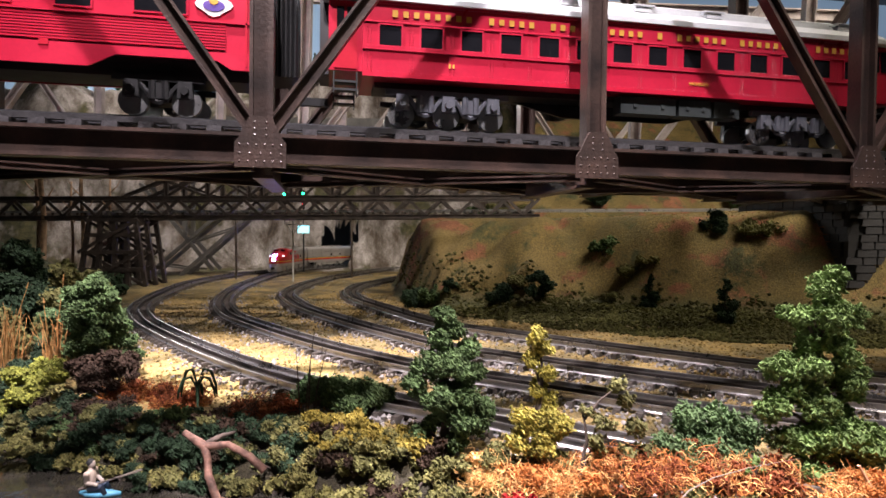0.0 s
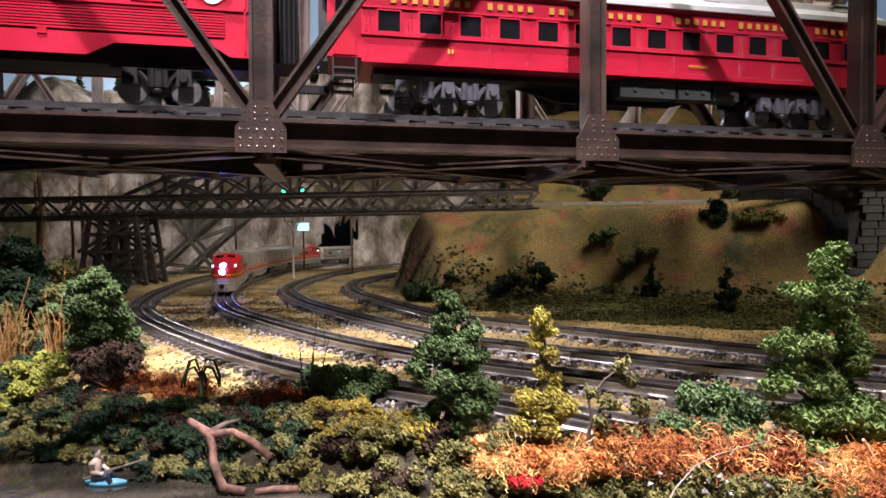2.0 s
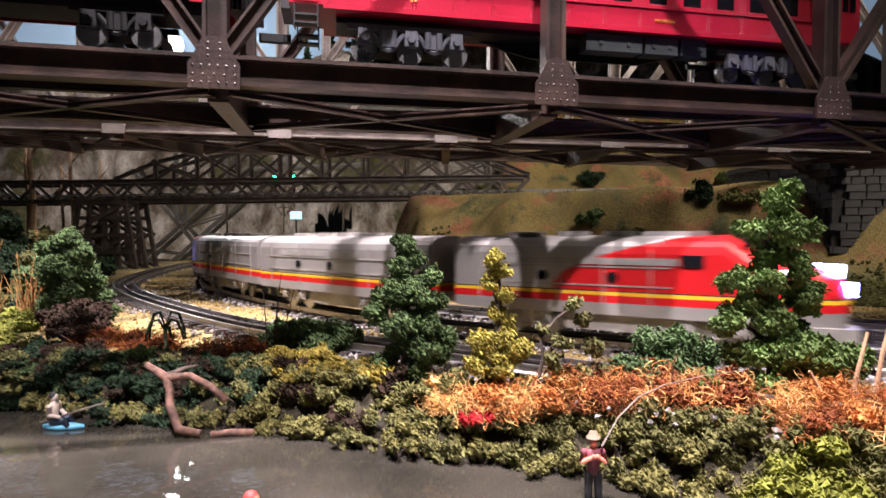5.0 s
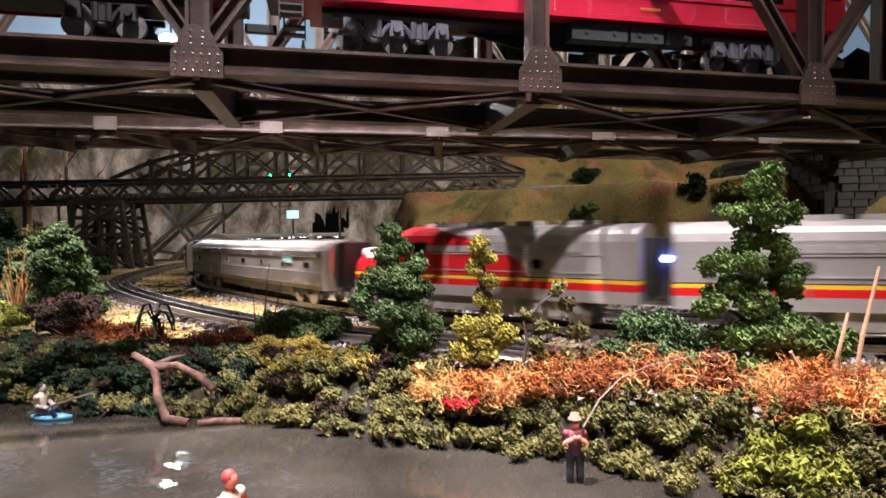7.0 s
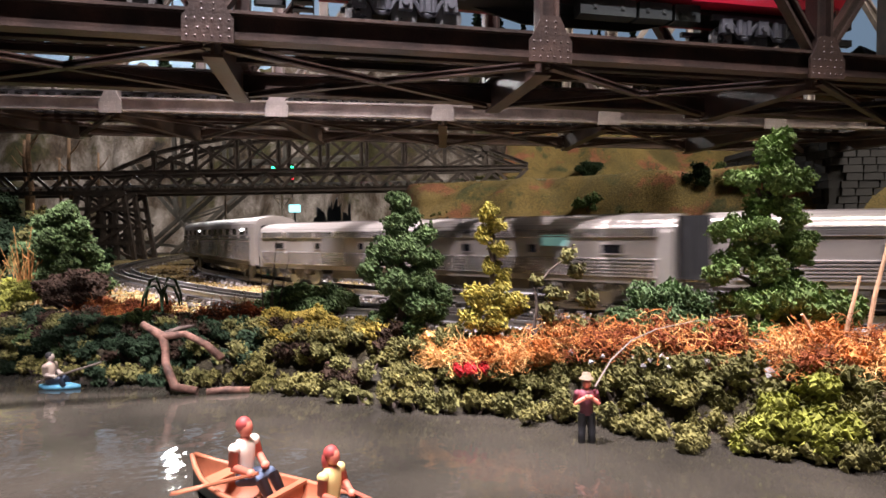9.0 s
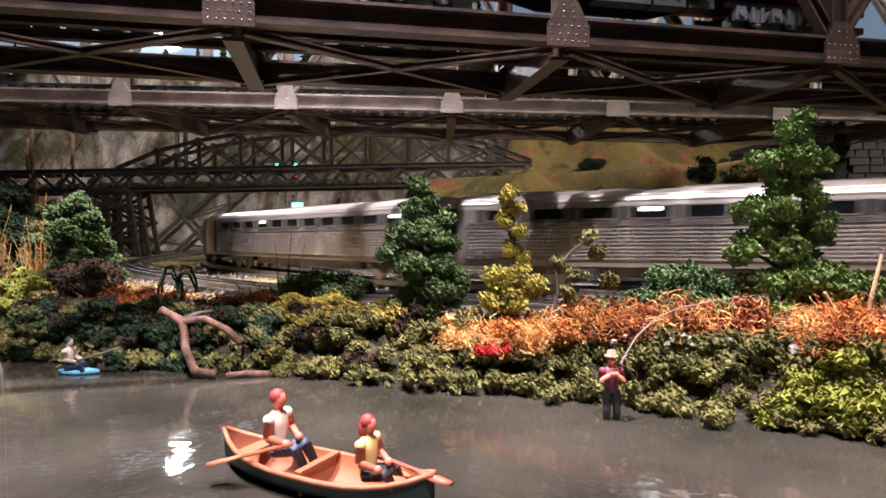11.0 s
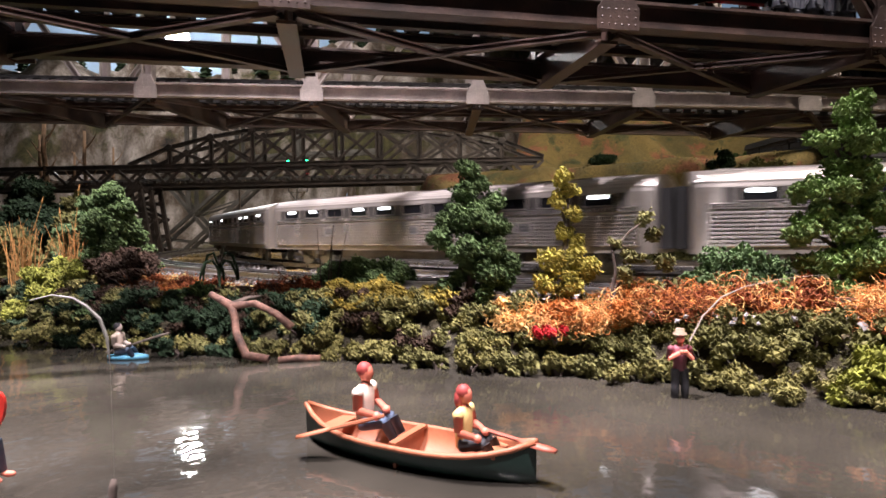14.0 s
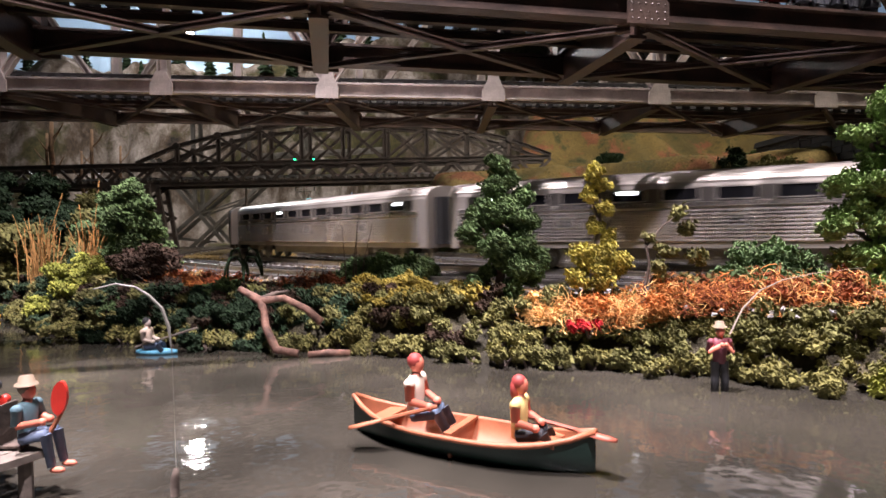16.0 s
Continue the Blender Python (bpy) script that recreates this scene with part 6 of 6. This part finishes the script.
def figure(m, mats, pose_kind, label, hat=False, longhair=False, h=0.037):
    """A painted figurine as one mesh; mats: skin, shirt, trousers, hair. Faces +x."""
    k = h / 0.037
    f = Mesh()
    hip = 0.0185 if pose_kind == "stand" else 0.0035
    sh = hip + 0.0115
    f.loft([[(0.0028 * a * math.cos(q), 0.0042 * b * math.sin(q), z) for q in np.linspace(0, 2 * math.pi, 10, endpoint=False)] for z, a, b in ((hip - 0.001, 0.9, 0.85), (hip + 0.003, 0.95, 0.8), (hip + 0.007, 1.05, 1.0), (sh - 0.001, 0.9, 1.15), (sh + 0.0008, 0.5, 0.6))], mi=1)
    f.tube([(0.0004, 0, sh), (0.0006, 0, sh + 0.002)], 0.0014, 8, mi=0)
    f.ball((0.0008, 0, sh + 0.0042), 0.0024, 10, 8, (1, 0.88, 1.25), 0)
    f.ball((0.0001, 0, sh + 0.0052), 0.0026, 10, 8, (1, 0.95, 1.0), 3)
    if longhair:
        f.ball((-0.0012, 0, sh + 0.0028), 0.0023, 8, 6, (0.8, 1.05, 1.6), 3)
    if hat:
        f.tube([(0.0003, 0, sh + 0.0064), (0.0003, 0, sh + 0.0071)], [0.0037, 0.0033], 12, mi=3)
        f.tube([(0.0003, 0, sh + 0.007), (0.0003, 0, sh + 0.0095)], [0.0027, 0.0021], 10, mi=3)
    for s in (-1, 1):
        y = s * 0.0046
        hand = {"stand": (0.005, s * 0.001, sh - 0.002), "paddle": (0.007, s * 0.0035 - 0.002, sh - 0.0075), "sit": (0.0068, s * 0.0018, sh - 0.006)}[pose_kind]
        el = (0.0008, s * 0.0062, sh - 0.0062)
        f.tube([(0.0002, y, sh - 0.0006), el], [0.0017, 0.0014], 7, mi=1 if pose_kind != "paddle" else 0)
        f.ball((0.0002, y, sh - 0.0012), 0.002, 7, 5, mi=1)
        f.tube([el, hand], [0.0013, 0.0011], 7, mi=0)
        f.ball(hand, 0.0014, 7, 5, mi=0)
        if pose_kind == "stand":
            f.tube([(0, s * 0.0022, hip), (0.0004, s * 0.0026, hip * 0.5), (0, s * 0.0027, 0.0)], [0.0024, 0.002, 0.0018], 8, mi=2)
        else:
            kx = 0.0085
            f.tube([(0, s * 0.0022, hip), (kx, s * 0.0028, hip + 0.0015)], [0.0023, 0.0019], 8, mi=2)
            if pose_kind == "sit":
                f.tube([(kx, s * 0.0028, hip + 0.0015), (kx + 0.002, s * 0.003, hip - 0.0095)], [0.0019, 0.0014], 8, mi=2)
                f.ball((kx + 0.004, s * 0.003, hip - 0.0105), 0.0016, 7, 5, (1.8, 0.8, 0.7), 0)
            else:
                f.tube([(kx, s * 0.0028, hip + 0.0015), (kx + 0.003, s * 0.0028, hip - 0.0035)], [0.0019, 0.0015], 8, mi=2)
    ob = solid("figurine", f, mats, label, "figurine", smooth=True)
    ob.matrix_world = m @ Matrix.Diagonal((k, k, k, 1))
    return ob


def canoe(m, L=0.104):
    c = thing("canoe", m, "dark green canoe with a tan wooden inside", "canoe")
    n, out_r, in_r = 15, [], []
    for i in range(n):
        u = -1 + 2 * i / (n - 1)
        hw = 0.0125 * (1 - abs(u) ** 2.6) + 0.0006
        top = 0.0078 + 0.0066 * abs(u) ** 3.5
        keel = -0.003 + 0.003 * abs(u) ** 6
        x = u * L / 2
        out_r.append([(x, hw * math.sin(a), keel + (top - keel) * (1 - math.cos(a))) for a in np.linspace(-math.pi / 2, math.pi / 2, 11)])
        q = max(hw - 0.0012, 0.0003)
        in_r.append([(x * 0.985, q * math.sin(a), keel + 0.0018 + (top - keel - 0.0016) * (1 - math.cos(a))) for a in np.linspace(-math.pi / 2, math.pi / 2, 11)])
    part("hull", Mesh().loft(out_r, False, False), GREENHULL, c, smooth=True)
    part("lining", Mesh().loft(in_r, False, False), TAN, c, smooth=True)
    for j in (0, 10):
        part("gunwale", Mesh().tube([(a[j][0], a[j][1], a[j][2]) for a in out_r], 0.0011, 6), TAN, c, smooth=True)
    for x in (0.0, -0.034, 0.036):
        hw = 0.0125 * (1 - abs(x / (L / 2)) ** 2.6)
        part("thwart", Mesh().box((x, 0, 0.0088), (0.003 if x == 0 else 0.007, hw * 1.9, 0.0012)), TAN, c)
    part("bulkhead", Mesh().box((0, 0, 0.004), (0.0012, 0.021, 0.009)), TAN, c)
    return c


def paddle(m, material, label, L=0.04):
    p = thing("paddle", m, label, "paddle")
    part("shaft", Mesh().tube([(0, 0, 0), (L * 0.6, 0, 0)], 0.0008, 6), material, p)
    part("blade", Mesh().loft([[(x, w * y, 0.0008 * z) for y, z in ((-1, 0), (0, -1), (1, 0), (0, 1))] for x, w in ((L * 0.58, 0.001), (L * 0.68, 0.0028), (L * 0.9, 0.0032), (L, 0.0018))]), material, p, smooth=True)
    return p


CAN = pose(0.031, 0.233, 0.001, 0, 0, -40)
canoe(CAN)
figure(CAN @ pose(-0.021, 0, 0.0065, 0, 0, 8), [SKIN, SHIRT, JEANS, HAIR], "paddle", "painted paddler figurine in a cream shirt, seated in the canoe", h=0.047)
figure(CAN @ pose(0.024, 0, 0.0055, 0, 0, 4), [SKIN, YSHIRT, DARKCLOTH, HAIR], "paddle", "painted paddler figurine in a yellow shirt with long auburn hair", longhair=True, h=0.042)
paddle(CAN @ pose(-0.008, -0.005, 0.0165, 0, 14, 205), TAN, "tan wooden paddle held over the canoe's side", 0.036)
paddle(CAN @ pose(0.024, 0.004, 0.015, 0, 4, -8), mat("brown_paddle_paint", (0.3, 0.08, 0.05), 0.5), "brown wooden paddle held forward", 0.036)

# ---- kayak, angler, dock, signal and small things ----
KAY = pose(-0.143, 0.466, 0.0, 0, 0, -12)
ky = thing("kayak", KAY, "small sky-blue kayak by the bank", "kayak")
part("hull", Mesh().loft([[(x, w * math.cos(a), 0.0015 + 0.003 * h_ * math.sin(a)) for a in np.linspace(0, 2 * math.pi, 10, endpoint=False)] for x, w, h_ in ((-0.014, 0.0006, 0.5), (-0.008, 0.004, 0.9), (0, 0.0052, 1), (0.008, 0.004, 0.9), (0.016, 0.0006, 0.5))]), BLUEHULL, ky, smooth=True)
figure(KAY @ pose(-0.006, 0, 0.002, 0, 0, 0), [mat("pale_figure_paint", (0.6, 0.5, 0.44), 0.6, 0, 0.1, 90, 0.0), SHIRT, JEANS, DARKCLOTH], "paddle", "painted kayaker figurine in a white shirt", h=0.04)
paddle(KAY @ pose(-0.012, -0.005, 0.006, 0, -16, 8), GREYWOOD, "long kayak paddle held across the boat", 0.045)
figure(pose(0.18, 0.282, -0.003, 0, 0, -100), [SKIN, MAROON, DARKCLOTH, KHAKI], "stand", "painted angler figurine in waders, standing in the river", hat=True, h=0.037)
rod = thing("fishing_rod", pose(0.183, 0.28, 0.0), "thin grey fishing rod bent over the bank", "fishing rod")
part("rod", Mesh().tube([(0, -0.002, 0.03), (0.012, 0.004, 0.042), (0.026, 0.008, 0.051), (0.042, 0.01, 0.056), (0.066, 0.012, 0.059), (0.1, 0.014, 0.061)], [0.0005, 0.0004, 0.0004, 0.0003, 0.0002, 0.0001], 5), mat("grey_rod", (0.22, 0.18, 0.15), 0.5), rod)
rod2 = thing("fishing_rod", pose(-0.0695, 0.218, 0.0), "pale bent fishing rod rising from the mooring post", "fishing rod")
part("rod", Mesh().tube([(0, 0, 0.008), (-0.0005, 0.001, 0.046), (-0.0015, 0.002, 0.055), (-0.0035, 0.002, 0.0615), (-0.0075, 0.002, 0.066), (-0.0115, 0.002, 0.0688), (-0.0175, 0.002, 0.07), (-0.024, 0.002, 0.0685)], [0.00005, 0.00006, 0.0006, 0.0006, 0.0005, 0.0004, 0.0003, 0.0002], 6), mat("pale_rod", (0.2, 0.19, 0.17), 0.5), rod2)

# bare stalks standing in the bank
for i, (x, y, h, lx) in enumerate([(0.325, 0.272, 0.05, 0.012), (0.335, 0.268, 0.075, 0.018), (0.318, 0.274, 0.03, -0.016), (0.0, 0.51, 0.075, 0.008), (0.006, 0.508, 0.06, 0.012), (-0.004, 0.512, 0.06, -0.003), (0.003, 0.506, 0.05, 0.002)]):
    s_ = thing("bare_stalk", pose(*on(x, y, -0.002)), "thin bare stalk stuck in the bank", "stalk", "stalks")
    part("stalk", Mesh().tube([(0, 0, 0), (lx * 0.4, 0, h * 0.5), (lx, 0, h)], [0.0012, 0.0011, 0.0009] if i < 3 else [0.0006, 0.0005, 0.0003], 5), mat("pale_stalk", (0.5, 0.3, 0.18), 0.7) if i < 3 else BARK, s_)
# drooping dark plant
dp = thing("drooping_plant", pose(*on(-0.09, 0.535, 0.004)), "dark drooping arched fern", "plant")
for a, q in ((0.2, 1.0), (2.6, 1.0), (3.4, 0.8), (5.9, 0.8), (1.4, 0.6)):
    dx, dy = math.cos(a), math.sin(a)
    part("frond", Mesh().tube([(0, 0, 0), (0.001 * dx, 0, 0.022 * q), (0.005 * dx, 0.003 * dy, 0.032 * q), (0.011 * dx, 0.005 * dy, 0.03 * q), (0.015 * dx, 0.006 * dy, 0.018 * q), (0.016 * dx, 0.006 * dy, 0.008)], [0.0008, 0.0009, 0.0013, 0.0014, 0.0012, 0.0006], 6), DARK, dp, smooth=True)

# dock with seated figurines
dk = thing("dock", pose(-0.111, 0.224, 0.0, 0, 0, -38), "weathered grey-brown wooden dock at the water", "dock")
for i in range(8):
    part("plank", Mesh().box((-0.0045 - 0.0085 * i, -0.016, 0.0145), (0.008, 0.034, 0.0024), top=0.98), GREYWOOD, dk)
part("skirt_board", Mesh().box((-0.034, -0.0335, 0.0065), (0.068, 0.0016, 0.0135)), BARK, dk)
for x in (-0.004, -0.06):
    for y in (-0.03, -0.004):
        part("pile", Mesh().tube([(x, y, -0.01), (x, y, 0.0132)], 0.0022, 7), GREYWOOD, dk)
figure(pose(-0.1175, 0.2275, 0.0165, 0, 0, -14), [SKIN, TEAL, JEANS, KHAKI], "sit", "painted seated figurine in a teal jacket and sun hat", hat=True, h=0.0355)
figure(pose(-0.136, 0.246, 0.014, 0, 0, 160), [SKIN, REDP, DARKCLOTH, DARKCLOTH], "sit", "painted seated figurine in a red shirt", h=0.035)
ch = thing("dock_chair", pose(-0.1235, 0.231, 0.0157, 0, 0, -14), "small dark wooden chair on the dock", "chair")
part("backrest", Mesh().box((-0.002, 0, 0.008), (0.001, 0.009, 0.013)), BARK, ch)
part("seat", Mesh().box((0.002, 0, 0.0012), (0.008, 0.009, 0.0008)), BARK, ch)
for sx in (-1, 1):
    for sy in (-1, 1):
        part("leg", Mesh().box((0.002 + sx * 0.0035, sy * 0.004, 0.0004), (0.001, 0.001, 0.0008)), BARK, ch)
pd = thing("red_paddle", pose(-0.1063, 0.2255, 0.0305), "upright red paddle held by the seated figurine", "paddle")
part("blade", Mesh().prism([(0.0026 * math.cos(a), 0.0056 * math.sin(a)) for a in np.linspace(0, 2 * math.pi, 16, endpoint=False)], (0, 0, 0.002), (0.98, -0.2, 0), (0.1, 0, 1), 0.0012), REDP, pd)
part("shaft", Mesh().tube([(0, 0, -0.003), (-0.004, 0, -0.01)], 0.0008, 6), TAN, pd)
solid("mooring_post", Mesh().tube([(-0.07, 0.216, -0.01), (-0.0695, 0.216, 0.006), (-0.069, 0.216, 0.009)], [0.0014, 0.0014, 0.0008], 7), BARK, "short dark mooring post in the water", "post", smooth=True)
yk = thing("kayak", pose(-0.385, 0.71, 0.0, 0, 0, -20), "bright yellow kayak at the far bank", "kayak")
part("hull", Mesh().loft([[(x, w * math.cos(a), 0.003 + 0.004 * h_ * math.sin(a)) for a in np.linspace(0, 2 * math.pi, 10, endpoint=False)] for x, w, h_ in ((-0.03, 0.0008, 0.5), (-0.015, 0.006, 0.9), (0, 0.0075, 1), (0.015, 0.006, 0.9), (0.03, 0.0008, 0.5))]), mat("yellow_hull_paint", (0.7, 0.42, 0.02), 0.4), yk, smooth=True)


def signal_mast():
    s = thing("signal_mast", pose(-0.093, 1.96, 0.034, 0, 0, -11), "white signal mast with lit green and red lamps", "signal")
    SILVER = mat("white_mast_paint", (0.6, 0.6, 0.6), 0.5)
    part("mast", Mesh().tube([(0, 0, 0), (0, 0, 0.2)], [0.003, 0.0025], 8), SILVER, s)
    part("bracket", Mesh().beam((0, 0, 0.155), (-0.02, 0, 0.185), 0.003, 0.003).beam((0, 0, 0.155), (0.024, 0, 0.185), 0.003, 0.003).box((0.002, 0, 0.187), (0.05, 0.014, 0.003)).box((0.002, -0.007, 0.195), (0.05, 0.001, 0.001)).box((-0.022, -0.007, 0.191), (0.001, 0.001, 0.009)).box((0.026, -0.007, 0.191), (0.001, 0.001, 0.009)), SILVER, s, "white bracket platform")
    for x in (-0.026, 0.034):
        hd = part("signal_head", Mesh().box((x, 0, 0.268), (0.009, 0.006, 0.06)).tube([(x, 0, 0.188), (x, 0, 0.241)], 0.0018, 6), BLACK, s)
        part("green_lamp", Mesh().ball((x, -0.004, 0.286), 0.0052), glow("green_signal", (0.02, 1.0, 0.35), 9.0), hd)
        part("red_lamp", Mesh().ball((x, -0.004, 0.2515), 0.0042), glow("red_signal", (1.0, 0.03, 0.05), 4.0), hd)
    return s


signal_mast()
for i, (x, y, h) in enumerate([(-0.29, 2.1, 0.27), (0.1, 2.1, 0.27)]):
    u = thing("utility_pole", pose(*on(x, y)), "thin grey wooden utility pole beside the tracks", "pole", "poles")
    part("pole", Mesh().tube([(0, 0, 0), (0, 0, h)], [0.004, 0.003], 7), GREYWOOD, u)
    part("crossarm", Mesh().box((0, -0.003, h - 0.02), (0.05, 0.004, 0.004)), GREYWOOD, u)
ld = thing("lit_signboard", pose(-0.08, 2.45, 0.15, 0, 0, -8), "small glowing blue-white signboard in the dark", "sign")
part("panel", Mesh().box((0, 0, 0.06), (0.045, 0.006, 0.03)), glow("pale_blue_panel", (0.35, 0.85, 0.95), 1.6), ld)
part("post", Mesh().box((0, 0.003, -0.03), (0.006, 0.005, 0.18)), BLACK, ld)
wb = thing("white_slab", pose(*on(-0.57, 1.98)), "small white lit slab beside the tracks", "slab")
part("slab", Mesh().box((0, 0, 0.006), (0.07, 0.03, 0.012), top=0.95).box((-0.02, 0, 0.017), (0.02, 0.02, 0.01)), WHITE, wb)

for x, y, h, ra in ((-0.83, 1.98, 0.33, 0.009), (-0.86, 2.02, 0.31, 0.006), (-0.72, 1.98, 0.36, 0.007), (-0.66, 2.04, 0.34, 0.005), (-0.78, 2.06, 0.3, 0.005)):
    bt = thing("dead_tree", pose(*on(x, y, -0.01)), "tall bare tan tree trunk on the gorge slope", "tree", "bare trunks")
    part("trunk", Mesh().tube([(0, 0, 0), (ra * 0.5, 0, h * 0.4), (-ra * 0.4, 0, h * 0.75), (0, 0, h)], [ra, ra * 0.9, ra * 0.75, ra * 0.6], 8), mat("tan_bare_bark", (0.24, 0.15, 0.09), 0.85, 0, 0.4, 60, 0.5), bt, smooth=True)
    for q, d_ in ((0.55, 1), (0.7, -1), (0.85, 1)):
        part("limb", Mesh().tube([(0, 0, h * q), (d_ * 0.02, -0.004, h * q + 0.02), (d_ * 0.034, -0.006, h * q + 0.045)], [ra * 0.4, ra * 0.3, ra * 0.12], 5), MATS["tan_bare_bark"], bt)

# conifers on the ridge and the lamp among them
r = random.Random(21)
for i in range(26):
    x, y = -1.5 + i * 0.13 + r.uniform(-0.03, 0.03), 3.05 + r.uniform(-0.05, 0.12)
    z = float(mountain(np.array([x]), np.array([y]))[0])
    h = r.uniform(0.12, 0.24)
    cf = thing("conifer", pose(x, y, z - 0.01), "dark slender conifer on the mountain ridge", "tree", "ridge conifers")
    cm, nn, rings = Mesh(), 11, []
    for k in range(9):
        zz, rad = h * (0.1 + 0.9 * k / 9), 0.036 * (1 - k / 9) + 0.003
        for q_, dz in ((1.0, 0.0), (0.45, h * 0.055)):
            rings.append([(rad * q_ * (0.65 + 0.6 * r.random()) * math.cos(2 * math.pi * q / nn), rad * q_ * (0.65 + 0.6 * r.random()) * math.sin(2 * math.pi * q / nn), zz + dz - 0.012 * r.random()) for q in range(nn)])
    cm.loft(rings)
    part("crown", cm, DARK, cf)
    part("trunk", Mesh().tube([(0, 0, 0), (0, 0, h * 0.5)], [0.005, 0.003], 6), BARK, cf)
LAMP = (-0.79, 3.5, 1.185)
fl = thing("spotlight", pose(*LAMP), "bright white display spotlight under the ceiling", "lamp")
part("bulb", Mesh().ball((0, 0, 0), 0.06, 16, 12), glow("spotlight_bulb", (1.0, 0.97, 0.94), 260.0), fl)
part("housing", Mesh().tube([(0, 0.04, 0.005), (0, 0.1, 0.03)], [0.05, 0.034], 12), BLACK, fl)
part("stem", Mesh().tube([(0, 0.07, 0.03), (0, 0.07, 0.82)], 0.006, 8), BLACK, fl)

motions()
